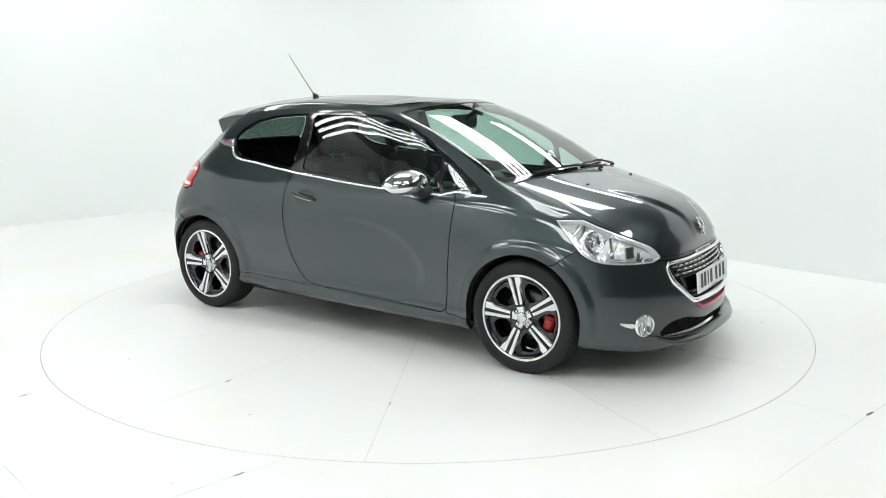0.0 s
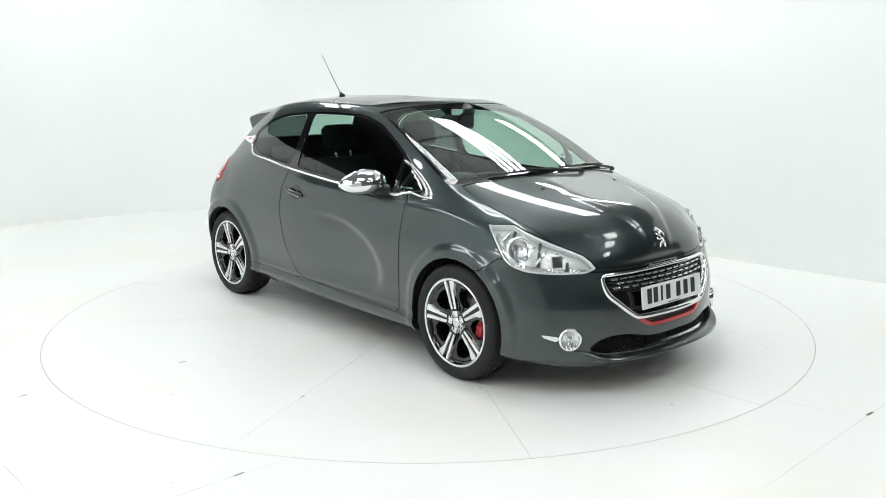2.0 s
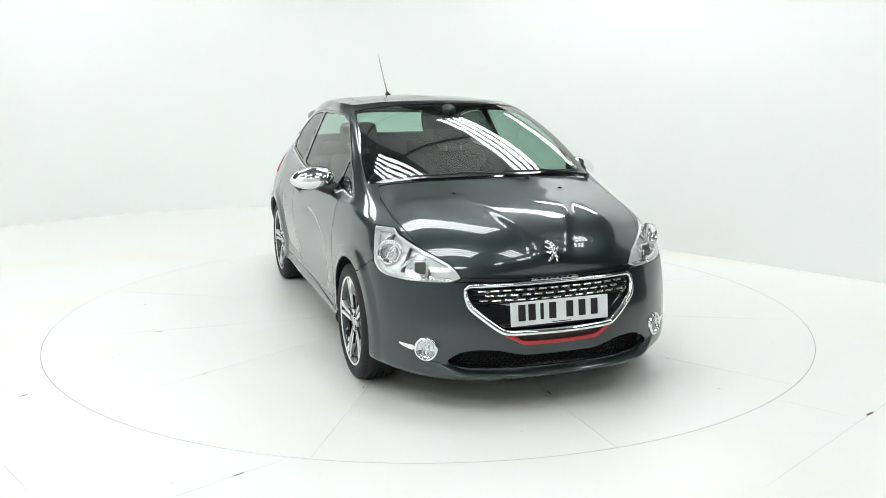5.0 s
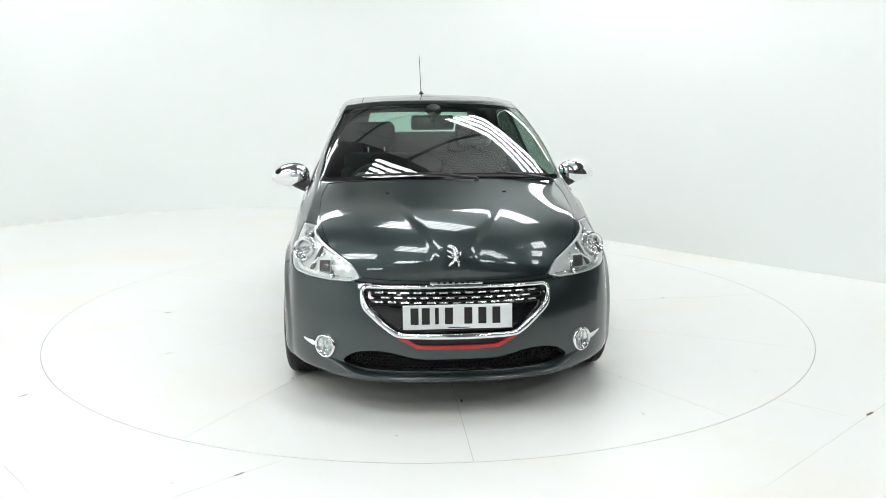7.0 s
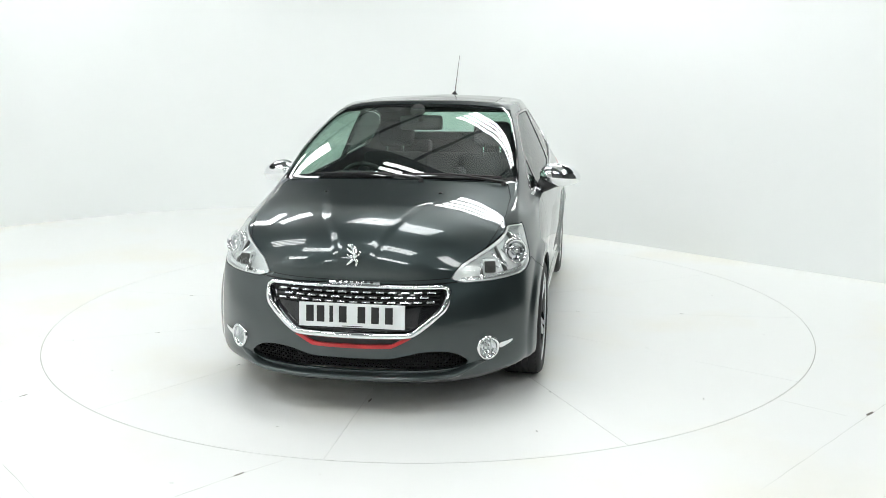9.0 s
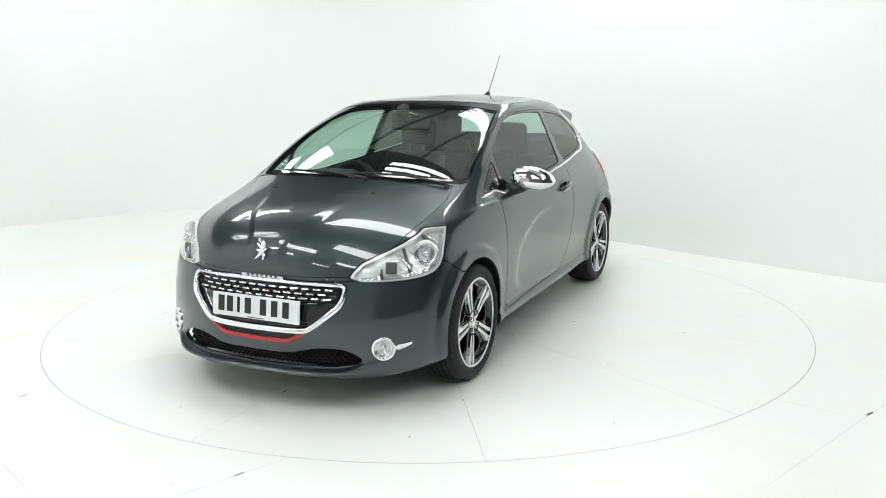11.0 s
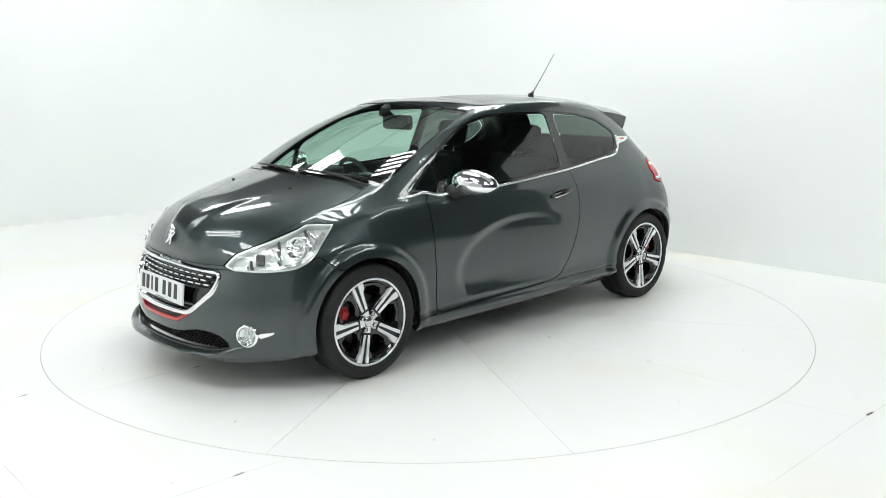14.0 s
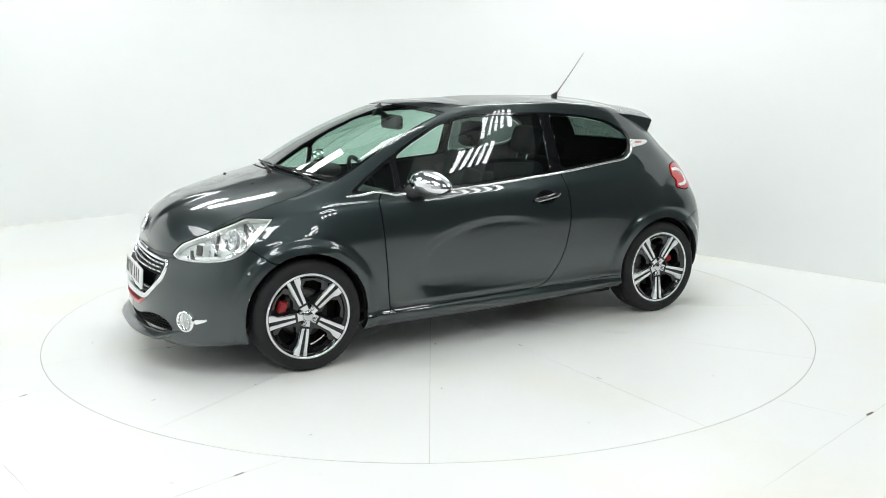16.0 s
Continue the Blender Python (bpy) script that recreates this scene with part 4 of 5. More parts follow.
    for pts, r in ((((-.012, .045), (-.002, .030), (.004, .008), (-.002, -.018)), (.011, .014, .016, .010)), (((.004, .012), (-.020, .018), (-.040, .030)), (.010, .008, .004)), (((.002, .000), (-.022, -.004), (-.040, .004)), (.009, .007, .004)), (((-.002, -.012), (-.020, -.030), (-.036, -.046)), (.011, .008, .005)), (((.0, -.012), (.014, -.030), (.010, -.050)), (.011, .008, .005)), (((.004, .0), (.020, .006), (.026, .024)), (.006, .005, .003)), (((-.014, .044), (-.034, .052), (-.040, .046)), (.011, .009, .004))):
        tube(bm, [m @ Vector((-a, 0, b)) for a, b in pts], list(r), 7)
    bmesh.ops.scale(bm, vec=(1, 1, 1), verts=bm.verts)
    part("bonnet_emblem", bm, CHROME, car, "silver bonnet emblem", True)


front_end()


def fog_lamp(s):
    p, n = front_at(.634 * s, .316)
    n = Vector((n.x, n.y, 0)).normalized()
    m = frame_on(p + n * 0.002, n)
    bm = bmesh.new()
    lathe(bm, [(.046, -.03), (.046, .006), (.049, .012), (.053, .013), (.058, .010), (.061, .003), (.061, -.02)], 40, m)
    root = part("fog_light", bm, CHROME, car, "round fog light with a chrome ring", True)
    bm = bmesh.new()
    lathe(bm, [(.047, -.002), (.040, -.010), (.036, -.010), (.028, -.020), (.016, -.024), (.015, -.010), (.011, -.006), (.0, -.004)], 32, m)
    part("reflector", bm, CHROME, root, "", True)
    for k in range(3):
        bm = bmesh.new()
        o = -.018 + .018 * k
        h = math.sqrt(max(.0, .043 ** 2 - o * o))
        box(bm, o - .0010, o + .0010, -.008, -.001, -h, h, m)
        part("lens_rib", bm, LAMP_GREY, root)
    bm = bmesh.new()
    lathe(bm, [(.046, .004), (.03, .009), (.0, .011)], 32, m)
    part("lens", bm, LAMP_CLEAR, root, "", True)
    tail = cut(outline([(1.850, .331), (1.825, .334), (1.785, .343), (1.797, .328), (1.825, .314), (1.850, .303)], 1), X, Z, lambda D: (D[:, CU] > 1.5) & (D[:, X] > 0))
    panel("chrome_tail", tail, CHROME, 0.02, s, 0.006, root, "chrome tail bar")


fog_lamp(1)
fog_lamp(-1)


def head_lamp(s):
    bucket = split(SHELL, head_zone(0))[0]
    # tray that follows the lens, deeper behind it
    root = panel("headlight", bucket, LAMP_SILVER, 0.0, s, -0.038, label="clear headlight with bright reflectors")
    rim = split(bucket, head_zone(-0.006))[1]
    panel("bezel", rim, LAMP_SILVER, 0.03, s, -0.003, root)
    strip = cut(band(catmull([(1.885, .650), (1.80, .657), (1.69, .677), (1.615, .712), (1.565, .755), (1.48, .825)], 6), .016), X, Z, front_side)
    panel("light_strip", strip, LAMP_CHROME, 0.02, s, -0.016, root, "bright day-running strip")

    def place(x, z, depth):
        p, n = side_at(x, z)
        n = (n * 0.45 + Vector((0.9, 0.22, 0.02))).normalized()
        p = p - Vector((depth, depth * 0.4, 0))
        p.y *= s
        n.y *= s
        return frame_on(p, n)
    m = place(1.655, .745, 0.030)
    bm = bmesh.new()
    lathe(bm, [(.050, .030), (.045, .026), (.036, .0), (.025, -.014), (.018, .0), (.0, .006)], 36, m)
    part("reflector_bowl", bm, CHROME, root, "", True)
    bm = bmesh.new()
    lathe(bm, [(.055, .034), (.050, .034), (.050, .0), (.056, .0)], 36, m)
    part("bowl_ring", bm, CHROME, root, "", True)
    bm = bmesh.new()
    lathe(bm, [(.016, -.01), (.016, .018), (.012, .026), (.0, .028)], 20, m)
    part("bulb_cap", bm, SATIN, root, "", True)
    bm = bmesh.new()
    lathe(bm, [(.066, .004), (.058, .022), (.0575, -.03), (.066, -.03)], 36, m)
    part("lamp_well", bm, LAMP_CHROME, root, "bright ring round the lamp", True)
    for x0, z0, x1, z1 in ((1.742, .672, 1.700, .792), (1.585, .728, 1.560, .842), (1.845, .655, 1.842, .702)):
        a, n1 = side_at(x0, z0)
        b, n2 = side_at(x1, z1)
        a, b = a - n1 * .026, b - n2 * .026
        bm = bmesh.new()
        tube(bm, [(a.x, a.y * s, a.z), (b.x, b.y * s, b.z)], [.010, .008], 8)
        part("divider", bm, DISC_IRON, root, "smoky divider", True)
    m = place(1.795, .692, 0.020)
    bm = bmesh.new()
    box(bm, -.034, .034, -.03, .012, -.036, .036, m, 0.010)
    part("lamp_block", bm, LAMP_SILVER, root, "silver lamp block", True)
    bm = bmesh.new()
    box(bm, -.027, .027, .012, .020, -.029, .029, m, 0.006)
    part("block_lens", bm, DISC_IRON, root, "smoky lamp cover")
    # stepped facets across the tray
    for k in range(9):
        t0 = k / 8
        xa, za = 1.845 - .33 * t0, .662 + .115 * t0 + .02 * t0 * t0
        a, n1 = side_at(xa, za)
        b, n2 = side_at(xa + .012, za + .055)
        a, b = a - n1 * .030, b - n2 * .030
        bm = bmesh.new()
        tube(bm, [(a.x, a.y * s, a.z), (b.x, b.y * s, b.z)], .0035, 6)
        part("reflector_rib", bm, LAMP_CHROME, root)
    for x0, z0, x1, z1 in ((1.73, .690, 1.74, .760), (1.59, .74, 1.62, .81), (1.53, .79, 1.55, .835), (1.87, .652, 1.865, .678)):
        a, n1 = side_at(x0, z0)
        b, n2 = side_at(x1, z1)
        a, b = a - n1 * .022, b - n2 * .022
        bm = bmesh.new()
        tube(bm, [(a.x, a.y * s, a.z), ((a.x + b.x) / 2, (a.y + b.y) / 2 * s, (a.z + b.z) / 2), (b.x, b.y * s, b.z)], [.007, .009, .006], 8)
        part("fin", bm, CHROME, root, "", True)
    panel("lens", head_lens, LAMP_CLEAR, 0.0, s, 0.0, root, "clear lens")


head_lamp(1)
head_lamp(-1)


# ---- underside and wheels ----
def underbody():
    bm = bmesh.new()
    box(bm, -1.75, 1.88, -0.55, 0.55, 0.17, 0.24, bevel=0.02)
    box(bm, -.90, .90, -0.78, 0.78, 0.18, 0.24, bevel=0.02)
    part("underbody", bm, LINER, car)
    for wx in (WHEEL_X, -WHEEL_X):
        for s in (1, -1):
            bm = bmesh.new()
            rows = []
            for t in np.linspace(-0.05, math.pi + 0.05, 40):
                lim = side_at(wx + .357 * math.cos(t), WHEEL_Z + .357 * math.sin(t))[0].y - 0.008
                rows.append([bm.verts.new((wx + r * math.cos(t), s * y, WHEEL_Z + r * math.sin(t))) for r, y in ((.357, lim), (.362, .60), (.05, .60))])
            for a, b in zip(rows, rows[1:]):
                for k in range(2):
                    bm.faces.new((a[k], a[k + 1], b[k + 1], b[k]))
            part("arch_liner", bm, LINER, car)


underbody()



def make_wheel(x, y, s, caliper, first, big=1.0):
    """A wheel with its outer face at y; s: +1 left side, -1 right side; first: angle of the first spoke."""
    F = Matrix.Translation((x, s * y, WHEEL_Z)) @ (Matrix() if s > 0 else Matrix.Rotation(math.pi, 4, "Z"))
    # rim barrel and lip, outward is local +y
    bm = bmesh.new()
    lathe(bm, [(.222, -.19), (.228, -.18), (.215, -.16), (.205, -.08), (.214, -.012), (.226, -.004), (.234, .002), (.2405, .002), (.243, -.003), (.243, -.015), (.235, -.03)], 72)
    wheel = part("wheel", bm, BLACK_GLOSS, car, "machined alloy wheel with black pockets", True)
    wheel.matrix_basis = F
    bm = bmesh.new()
    lathe(bm, [(.2290, -.004), (.2310, .0030), (.2395, .0035), (.2425, -.001)], 72)
    part("rim_edge", bm, ALLOY, wheel, "machined rim edge", True)
    # tyre
    bm = bmesh.new()
    prof = [(.236, -.195), (.262, -.205), (.290, -.203), (.306, -.192), (.313, -.175)]
    for g in (-.150, -.118, -.086, -.054):
        prof += [(.3155, g - .008), (.3155, g - .004), (.309, g - .0035), (.309, g + .0035), (.3155, g + .004)]
    prof += [(.3155, -.030), (.312, -.017), (.304, -.002), (.292, .006), (.276, .011), (.262, .010), (.252, .008), (.250, .006), (.243, .003), (.241, -.008)]
    lathe(bm, prof, 96)
    ty = part("tyre", bm, RUBBER, wheel, "black low-profile tyre", True)
    ty.data.set_sharp_from_angle(angle=radians(40))
    # shoulder sipes
    bm = bmesh.new()
    for i in range(64):
        a = 2 * math.pi * i / 64
        box(bm, -.0030, .0030, -.028, -.012, .3000, .3132, Matrix.Rotation(a, 4, "Y"))
    part("tread_relief", bm, LINER, wheel)["kind"] = "stuff"
    # spokes: two bright prongs with a black slot, kinked wide on the one side
    face = lambda r: -.003 - .018 * max(0.0, 1 - r / .23) ** 1.3
    wide = [(.020, .0195), (.060, .0215), (.105, .0240), (.160, .0265), (.176, .0310), (.190, .0410), (.204, .0450), (.232, .0500)]
    slim = [(.020, .0195), (.060, .0215), (.105, .0240), (.160, .0265), (.176, .0275), (.190, .0285), (.204, .0300), (.232, .0335)]
    gap = [(.020, 0), (.060, 0), (.082, .0065), (.160, .0100), (.176, .0105), (.190, .0110), (.204, .0115), (.232, .0122)]
    for k in range(5):
        R = Matrix.Rotation(-math.radians(first + 72 * k), 4, "Y")
        bm = bmesh.new()
        for g, edge in ((1, wide), (-1, slim)):
            rows = []
            for (r, w), (q, v) in zip(edge, gap):
                w = min(w, r * .95)
                rows.append([bm.verts.new(R @ Vector((a, face(a) - d, g * b))) for a, b, d in ((q, v, .022), (q, v, .0008), (q, v + .001, 0), (r, w - .0015, 0), (r, w, .0012), (r, w + .001, .022))])
            for a, b in zip(rows, rows[1:]):
                for n in range(5):
                    bm.faces.new((a[n], a[n + 1], b[n + 1], b[n]) if g > 0 else (b[n], b[n + 1], a[n + 1], a[n]))
            bm.faces.new(rows[-1])
        bmesh.ops.recalc_face_normals(bm, faces=bm.faces)
        part("spoke", bm, ALLOY, wheel, "machined twin spoke")
        # black bottom of the slot and the stepped black frame behind the pocket
        bm = bmesh.new()
        box(bm, .06, .232, -.026, -.014, -.026, .026, R)
        part("slot_floor", bm, BLACK_PLASTIC, wheel)
        Q = Matrix.Rotation(-math.radians(first + 36 + 72 * k), 4, "Y")
        bm = bmesh.new()
        outer = [(.050, 0), (.085, -.050), (.150, -.088), (.222, -.078), (.232, 0), (.222, .078), (.150, .088), (.085, .050)]
        inner = [(.088, 0), (.110, -.034), (.150, -.056), (.188, -.048), (.200, 0), (.188, .048), (.150, .056), (.110, .034)]
        rows = []
        for pts, d in ((outer, .020), (outer, .016), (inner, .026), (inner, .075)):
            rows.append([bm.verts.new(Q @ Vector((a, face(a) - d, b))) for a, b in pts])
        for a, b in zip(rows, rows[1:]):
            for n in range(8):
                bm.faces.new((a[n], a[(n + 1) % 8], b[(n + 1) % 8], b[n]))
        bmesh.ops.recalc_face_normals(bm, faces=bm.faces)
        part("pocket", bm, BLACK_GLOSS, wheel, "gloss black pocket")
    # hub, cap and bolts in dark wells
    bm = bmesh.new()
    lathe(bm, [(.040, -.05), (.038, -.022), (.030, -.0175), (.029, -.012), (.026, -.009), (.0, -.007)], 32)
    part("hub_cap", bm, SATIN, wheel, "silver hub cap", True)
    for k in range(4):
        a = math.radians(first + 36 + 90 * k)
        m = Matrix.Translation((.047 * math.cos(a), 0, .047 * math.sin(a)))
        bm = bmesh.new()
        lathe(bm, [(.0135, -.03), (.0135, -.0130), (.0115, -.0130), (.0110, -.024), (.0, -.024)], 14, m)
        part("bolt_well", bm, BLACK_GLOSS, wheel, "", True)
        bm = bmesh.new()
        lathe(bm, [(.0085, -.024), (.0085, -.0175), (.006, -.0160), (.0, -.0160)], 12, m)
        part("wheel_bolt", bm, SATIN, wheel, "", True)
    # brake
    bm = bmesh.new()
    lathe(bm, [(.06, -.100), (.075, -.092), (.140, -.092), (.141, -.112), (.06, -.112)], 48)
    part("brake_disc", bm, DISC_IRON, wheel, "steel brake disc", True)
    bm = bmesh.new()
    ca = math.radians(caliper if s > 0 else 180 - caliper)
    m = Matrix.Rotation(-ca, 4, "Y")
    box(bm, .112, .168, -.098, -.062, -.048 * big, .048 * big, m, 0.012)
    box(bm, .116, .160, -.064, -.054, -.032 * big, .032 * big, m, 0.008)
    part("caliper", bm, RED, wheel, "red brake caliper", True)
    bm = bmesh.new()
    lathe(bm, [(.06, -.116), (.20, -.124), (.20, -.20)], 32)
    part("backing_plate", bm, LINER, wheel)
    return wheel


make_wheel(WHEEL_X, 0.858, 1, 18, -5)
make_wheel(WHEEL_X, 0.858, -1, -12, 4)
make_wheel(-WHEEL_X, 0.835, 1, 165, -19, 0.5)
make_wheel(-WHEEL_X, 0.835, -1, 165, 0, 0.5)


# ---- outer fittings ----
def mirror(s):
    C = Vector((.535, .905, .998))
    rows_v, rows_u = 18, 28
    shell = []
    for i in range(rows_v + 1):
        th = math.pi * i / rows_v
        row = []
        for k in range(rows_u):
            ph = 2 * math.pi * k / rows_u
            a, b, c = math.sin(th) * math.cos(ph), -math.cos(th), math.sin(th) * math.sin(ph)
            x = .098 * (abs(a) ** 0.85) * (1 if a > 0 else -1)
            if a < 0:
                x *= .62
            yy = .124 * b
            zz = .078 * c * (1.05 - .16 * b)
            if c < 0:
                zz *= .74
            x += .045 * (-b) - .012
            row.append(Vector((C.x + x, C.y + yy, C.z + zz - .012 * b)))
        shell.append(row)

    def piece(name, k0, k1, mat, grow, label):
        bm = bmesh.new()
        vs = [[bm.verts.new(((p - C) * grow + C) * 1.0) for p in row] for row in shell]
        for i in range(rows_v):
            for k in range(k0, k1):
                q = [vs[i][k % rows_u], vs[i + 1][k % rows_u], vs[i + 1][(k + 1) % rows_u], vs[i][(k + 1) % rows_u]]
                bm.faces.new(q)
        bmesh.ops.remove_doubles(bm, verts=bm.verts, dist=1e-5)
        loose = [v for v in bm.verts if not v.link_faces]
        bmesh.ops.delete(bm, geom=loose, context="VERTS")
        for v in bm.verts:
            v.co.y *= s
        bmesh.ops.recalc_face_normals(bm, faces=bm.faces)
        return part(name, bm, mat, root if name != "mirror" else car, label, True)
    root = None
    root = piece("mirror", 0, 28, BLACK_PLASTIC, 0.97, "door mirror with a polished chrome cap")
    piece("cap", 0, 13, CHROME, 1.0, "polished chrome cap")
    piece("lower_cap", 23, 28, CHROME, 0.99, "chrome lower band")
    piece("glass", 12, 16, CHROME, 0.985, "mirror glass")
    bm = bmesh.new()
    tube(bm, [(.60, .775 * s, .950), (.60, .815 * s, .945), (.585, .855 * s, .955), (.56, .885 * s, .965)], [.045, .034, .026, .024], 12)
    part("arm", bm, BLACK_PLASTIC, root, "black mirror arm", True)


mirror(1)
mirror(-1)


def door_handle(s):
    # black oval laid flat on the door, painting the shade of the hollow
    pocket = cut([(-.315 + .075 * math.cos(t), .862 + .044 * math.sin(t)) for t in np.linspace(0, 6.2, 30)], X, Z, sideview)
    root = panel("door_handle", pocket, BLACK_GLOSS, 0.004, s, 0.0012, label="door handle with a chrome strip")
    pts, pts2 = [], []
    for t in np.linspace(0, 1, 13):
        x, z = -.215 - .205 * t, .846 + .030 * t
        p, n = side_at(x, z)
        bow = .030 * max(0.0, math.sin(math.pi * t)) ** .5
        q = p + n * (bow + .002)
        pts.append((q.x, q.y * s, q.z))
        q = q + n * .006 + Vector((0, 0, -.009))
        pts2.append((q.x, q.y * s, q.z))
    bm = bmesh.new()
    tube(bm, pts, [.008] + [.0145] * 11 + [.008], 10)
    part("grip", bm, BLACK_GLOSS, root, "gloss black grip", True)
    bm = bmesh.new()
    tube(bm, pts2[1:-1], .0055, 8)
    part("chrome_strip", bm, CHROME, root, "chrome strip", True)


door_handle(1)
door_handle(-1)


def roof_fittings():
    # aerial
    bm = bmesh.new()
    tube(bm, [(-.955, 0, 1.462), (-.965, 0, 1.475), (-.975, 0, 1.488)], [.026, .014, .008], 12)
    root = part("aerial", bm, BLACK_PLASTIC, car, "slim black roof aerial", True)
    bm = bmesh.new()
    tube(bm, [(-.975, 0, 1.485), (-1.09, 0, 1.62), (-1.208, 0, 1.769)], [.0035, .0026, .0018], 8)
    part("rod", bm, BLACK_PLASTIC, root)
    # tailgate spoiler
    bm = bmesh.new()
    rows = []
    for y in np.linspace(-.55, .55, 31):
        e = abs(y) / .55
        drop = .05 * e ** 5
        x0, x1 = -1.14 + .02 * e, -1.475 + .085 * e ** 2
        zt0, zt1 = 1.418 - .068 * e ** 2.4, 1.383 - .045 * e ** 2 - drop * .6
        mid = (zt0 + zt1) / 2 + .006
        rows.append([bm.verts.new(v) for v in ((x0, y, zt0), ((x0 * 2 + x1) / 3, y, zt0 * .66 + zt1 * .34 + .006), ((x0 + 2 * x1) / 3, y, zt0 * .34 + zt1 * .66 + .006), (x1, y, zt1), (x1 - .006, y, zt1 - .012), (x1 + .012 + .02 * e ** 4, y, zt1 - .034 - .062 * e ** 5), (x0 - .08, y, zt0 - .065))])
    for a, b in zip(rows, rows[1:]):
        for k in range(6):
            bm.faces.new((a[k], a[k + 1], b[k + 1], b[k]))
        bm.faces.new((a[6], a[0], b[0], b[6]))
    bm.faces.new(rows[0])
    bm.faces.new(rows[-1][::-1])
    bmesh.ops.recalc_face_normals(bm, faces=bm.faces)
    sp = part("spoiler", bm, PAINT, car, "body-coloured roof spoiler", True)
    sp.data.set_sharp_from_angle(angle=radians(35))


roof_fittings()


def wipers():
    for s in (1, -1):
        bm = bmesh.new()
        bmesh.ops.create_uvsphere(bm, u_segments=14, v_segments=8, radius=1)
        for v in bm.verts:
            v.co = Vector((v.co.x * .011, v.co.y * .012, v.co.z * .006))
        q, _ = surf(1.08, 6.58)
        bmesh.ops.transform(bm, matrix=Matrix.Translation((q.x, q.y * s, q.z + .003)), verts=bm.verts)
        part("washer_jet", bm, BLACK_PLASTIC, car, "black washer jet", True)

    def at(y, v, lift):
        D = SHELL[0]
        m = np.abs(D[:, CV] - round(v * SUB_V) / SUB_V) < 1e-6
        E = D[m & (D[:, CU] < 5)]
        i = np.argsort(np.abs(E[:, 1] - abs(y)))[:2]
        w = 1 / (np.abs(E[i, 1] - abs(y)) + 1e-6)
        q = (E[i] * (w / w.sum())[:, None]).sum(0)
        return Vector((q[0], y, q[2])) + Vector((q[5], q[6] * (1 if y > 0 else -1), q[7])) * lift
    for pivot, tip, blade in ((.18, -.20, (-.46, .02)), (.62, .30, (.06, .60))):
        bm = bmesh.new()
        a = at(pivot, 6.9, .012)
        bmesh.ops.create_cone(bm, cap_ends=True, segments=14, radius1=.016, radius2=.011, depth=.02, matrix=Matrix.Translation(a))
        root = part("wiper", bm, BLACK_PLASTIC, car, "black windscreen wiper lying on the glass foot")
        bm = bmesh.new()
        e = at(tip, 7.07, .018)
        tube(bm, [a + Vector((0, 0, .006)), a * .66 + e * .34 + Vector((0, 0, .008)), a * .33 + e * .67 + Vector((0, 0, .006)), e], [.009, .007, .006, .005], 8)
        part("arm", bm, BLACK_PLASTIC, root, "", True)
        bm = bmesh.new()
        tube(bm, [at(float(y), 7.07, .010) for y in np.linspace(*blade, 14)], [.003] + [.006] * 12 + [.003], 8)
        part("blade", bm, BLACK_PLASTIC, root, "", True)


wipers()


# ---- cabin ----
def cushion(bm, x0, x1, y0, y1, z0, z1, m, r=0.05):
    return box(bm, x0, x1, y0, y1, z0, z1, m, r)


def seat(y):
    root = new("front_seat")
    root.parent = car
    root.matrix_basis = pose(-.05, y, .30)
    root["label"] = "black cloth front seat with headrest"
    bm = bmesh.new()
    cushion(bm, -.25, .27, -.25, .25, .05, .22, pose(0, 0, 0, 0, -6, 0))
    part("seat_cushion", bm, CLOTH, root, "", True)
    back = pose(-.22, 0, .18, 0, -16, 0)
    bm = bmesh.new()
    cushion(bm, -.06, .07, -.24, .24, 0, .60, back, 0.055)
    part("backrest", bm, CLOTH, root, "", True)
    for s in (-1, 1):
        bm = bmesh.new()
        cushion(bm, -.03, .12, s * .215 - .045, s * .215 + .045, .05, .48, back, 0.04)
        part("bolster", bm, CLOTH, root, "", True)
    bm = bmesh.new()
    cushion(bm, -.05, .05, -.135, .135, .64, .83, back, 0.045)
    hr = part("headrest", bm, CLOTH, root, "", True)
    for s in (-1, 1):
        bm = bmesh.new()
        tube(bm, [back @ Vector((0, s * .06, .56)), back @ Vector((0, s * .06, .68))], .007, 8)
        part("post", bm, SATIN, hr)


seat(.36)
seat(-.36)


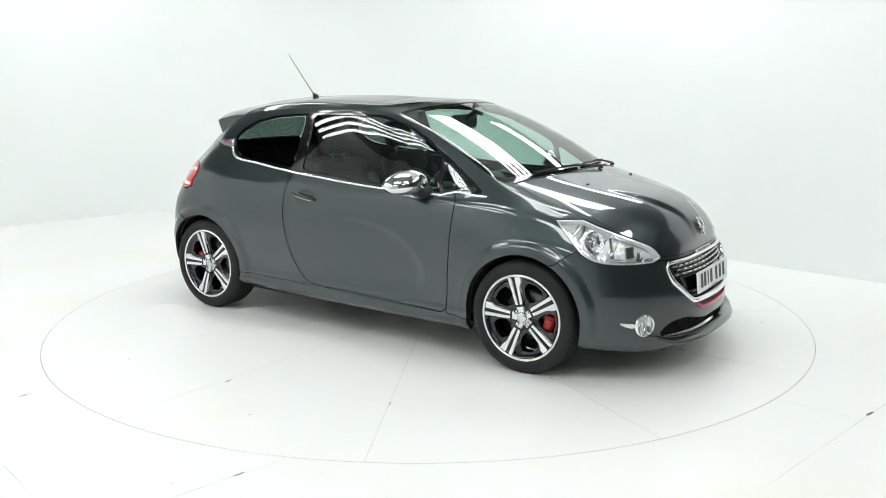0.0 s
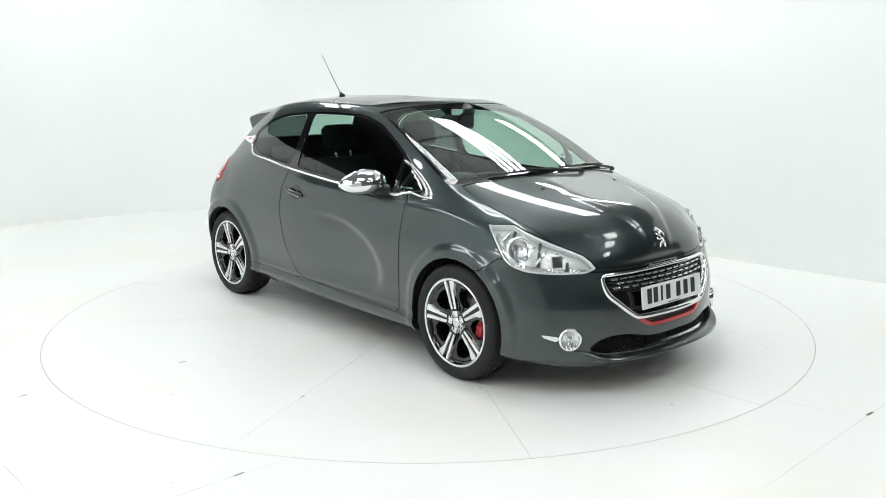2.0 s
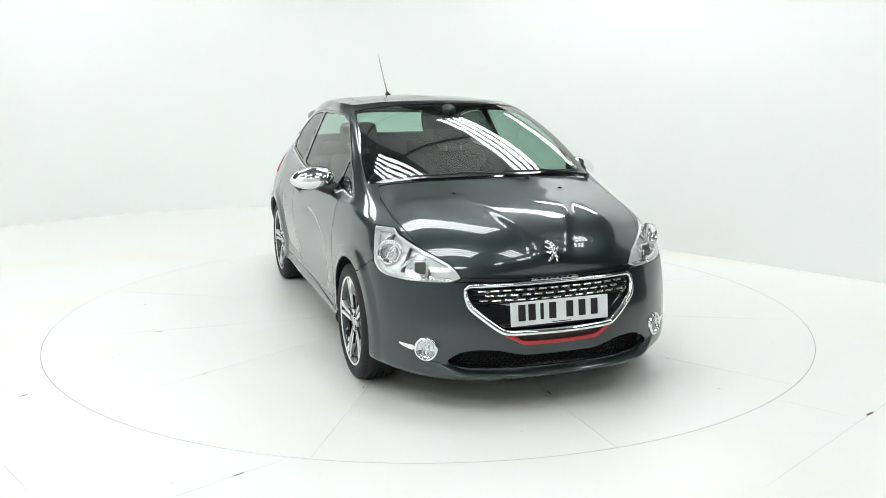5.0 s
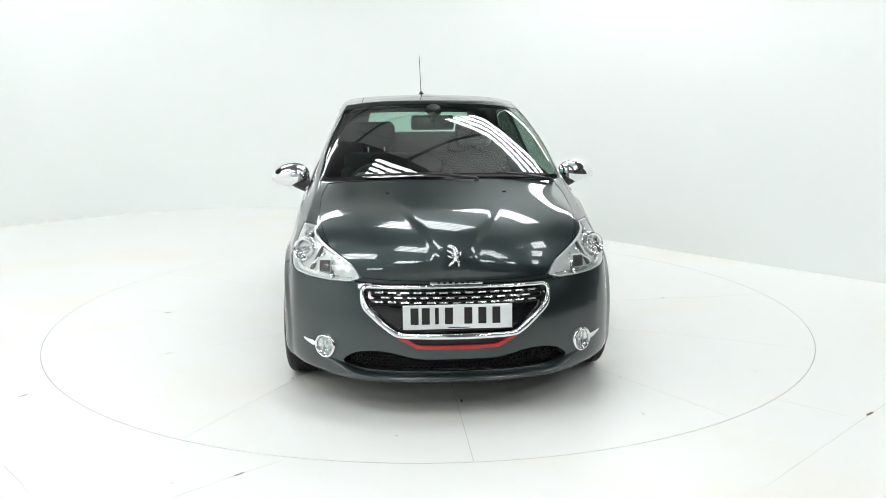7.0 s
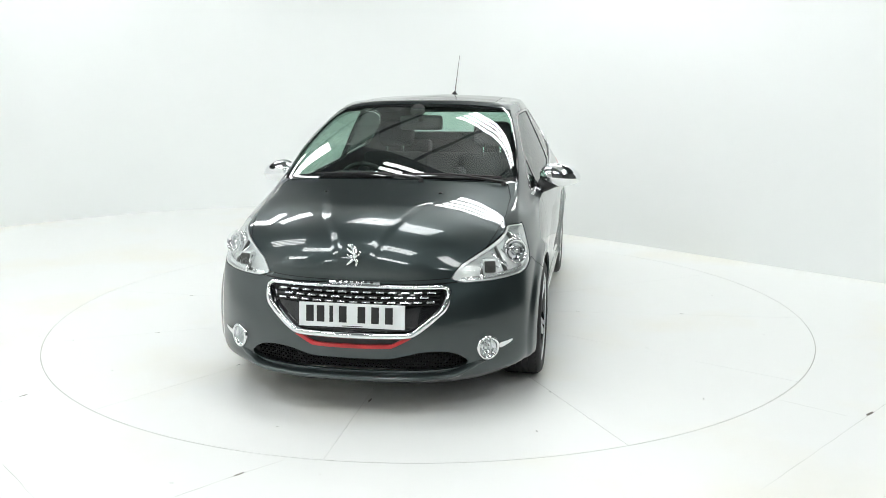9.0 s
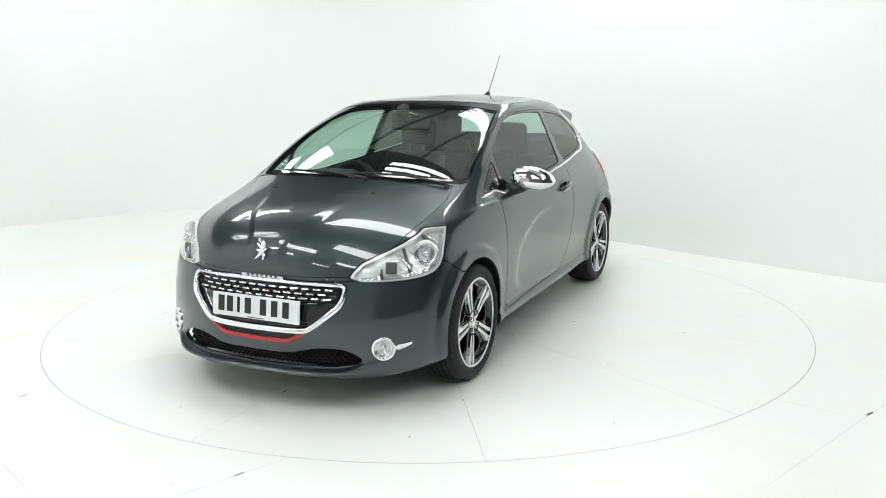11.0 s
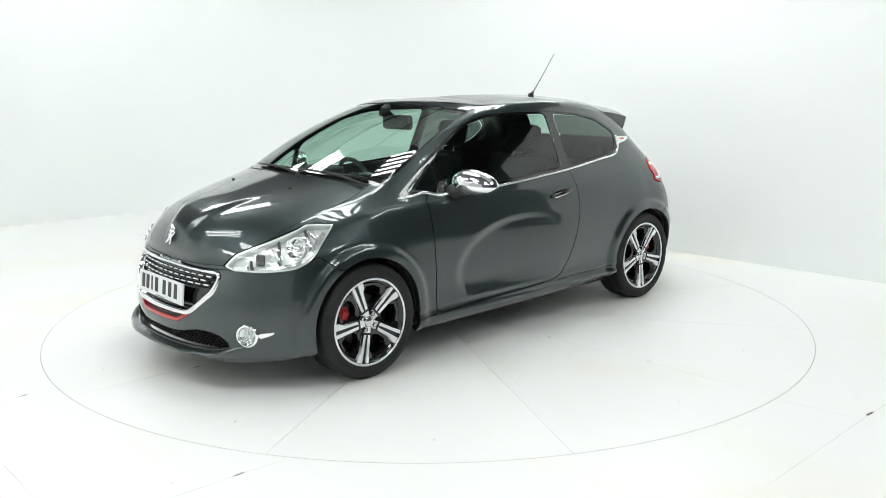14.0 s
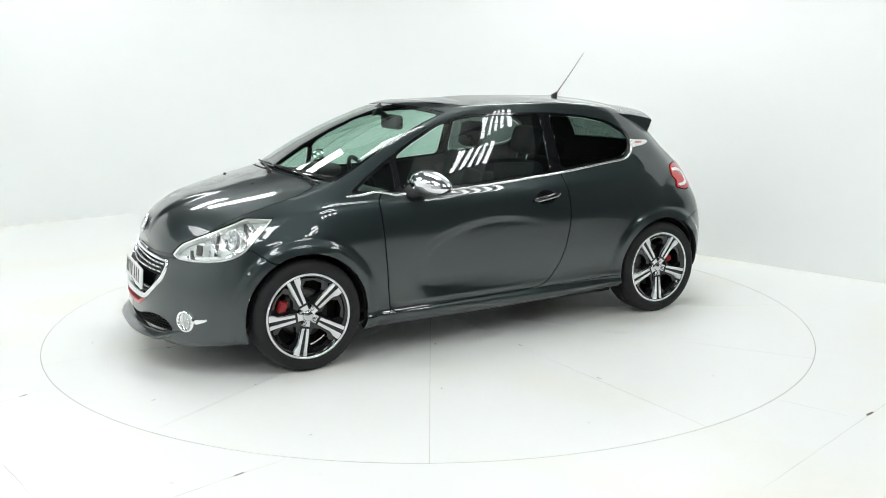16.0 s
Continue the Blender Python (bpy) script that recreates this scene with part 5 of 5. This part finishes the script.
def cabin():
    bm = bmesh.new()
    cushion(bm, -.98, -.55, -.60, .60, .38, .56, Matrix(), .05)
    rb = part("rear_bench", bm, CLOTH, car, "black cloth rear bench", True)
    bm = bmesh.new()
    cushion(bm, -.06, .06, -.60, .60, 0, .52, pose(-1.0, 0, .50, 0, -20, 0), .05)
    part("bench_back", bm, CLOTH, rb, "", True)
    for y in (-.36, .36):
        bm = bmesh.new()
        cushion(bm, -.05, .05, -.13, .13, .50, .63, pose(-1.0, y, .50, 0, -20, 0), .035)
        part("bench_headrest", bm, CLOTH, rb, "", True)
    # dashboard with hooded dials
    bm = bmesh.new()
    rows = []
    prof = [(1.10, .965), (1.0, .985), (.85, .975), (.70, .955), (.62, .925), (.59, .87), (.62, .75), (.70, .60), (.75, .45)]
    for y in np.linspace(-.72, .72, 25):
        e = (abs(y) / .72) ** 4
        rows.append([bm.verts.new((x + .10 * (1 - e) * (1 if i < 2 else .15) - .06 * e, y, z - .015 * e)) for i, (x, z) in enumerate(prof)])
    for a, b in zip(rows, rows[1:]):
        for k in range(len(prof) - 1):
            bm.faces.new((a[k], a[k + 1], b[k + 1], b[k]))
    ds = part("dashboard", bm, DASH, car, "black plastic dashboard", True)
    bm = bmesh.new()
    cushion(bm, .62, .80, -.50, -.22, .95, 1.03, Matrix(), .035)
    part("dial_hood", bm, DASH, ds, "", True)
    bm = bmesh.new()
    cushion(bm, .585, .62, -.10, .12, .86, 1.0, Matrix(), .012)
    part("screen", bm, BLACK_GLOSS, ds, "gloss black centre screen")
    # steering wheel
    m = Matrix.Translation((.42, -.36, .90)) @ Matrix.Rotation(math.radians(-66), 4, "Y")
    bm = bmesh.new()
    tube(bm, [m @ Vector((.17 * math.cos(t), .17 * math.sin(t), 0)) for t in np.linspace(0, 2 * math.pi, 41)], .016, 10)
    sw = part("steering_wheel", bm, BLACK_PLASTIC, car, "black steering wheel", True)
    bm = bmesh.new()
    cushion(bm, -.06, .06, -.07, .07, -.03, .02, m, .02)
    part("boss", bm, DASH, sw, "", True)
    for t in (0.2, math.pi - 0.2, -math.pi / 2):
        bm = bmesh.new()
        tube(bm, [m @ Vector((.04 * math.sin(t), .04 * math.cos(t), 0)), m @ Vector((.165 * math.sin(t), .165 * math.cos(t), 0))], .014, 8)
        part("spoke", bm, SATIN, sw)
    bm = bmesh.new()
    tube(bm, [(.43, -.36, .89), (.62, -.36, .80)], .035, 10)
    part("column", bm, DASH, sw)
    # interior mirror on its foot
    bm = bmesh.new()
    cushion(bm, .33, .375, -.14, .14, 1.265, 1.36, Matrix(), .022)
    im = part("interior_mirror", bm, BLACK_PLASTIC, car, "black interior mirror", True)
    bm = bmesh.new()
    tube(bm, [(.37, 0, 1.33), (.43, 0, 1.375), (.46, 0, 1.395)], [.015, .018, .05], 10)
    part("foot", bm, BLACK_PLASTIC, im, "", True)
    # cabin floor
    bm = bmesh.new()
    box(bm, -1.2, .95, -.74, .74, .26, .30)
    part("cabin_floor", bm, DASH, car)


cabin()


def motions():
    """The turntable and the car turn together about the plate's middle."""
    spin = [(t, pose(0, 0, 0, 0, 0, a)) for t, a in TURNS]
    walk(disc, spin)
    walk(car, [(t, m @ pose(CAR_X, CAR_Y, 0)) for t, m in spin])


motions()
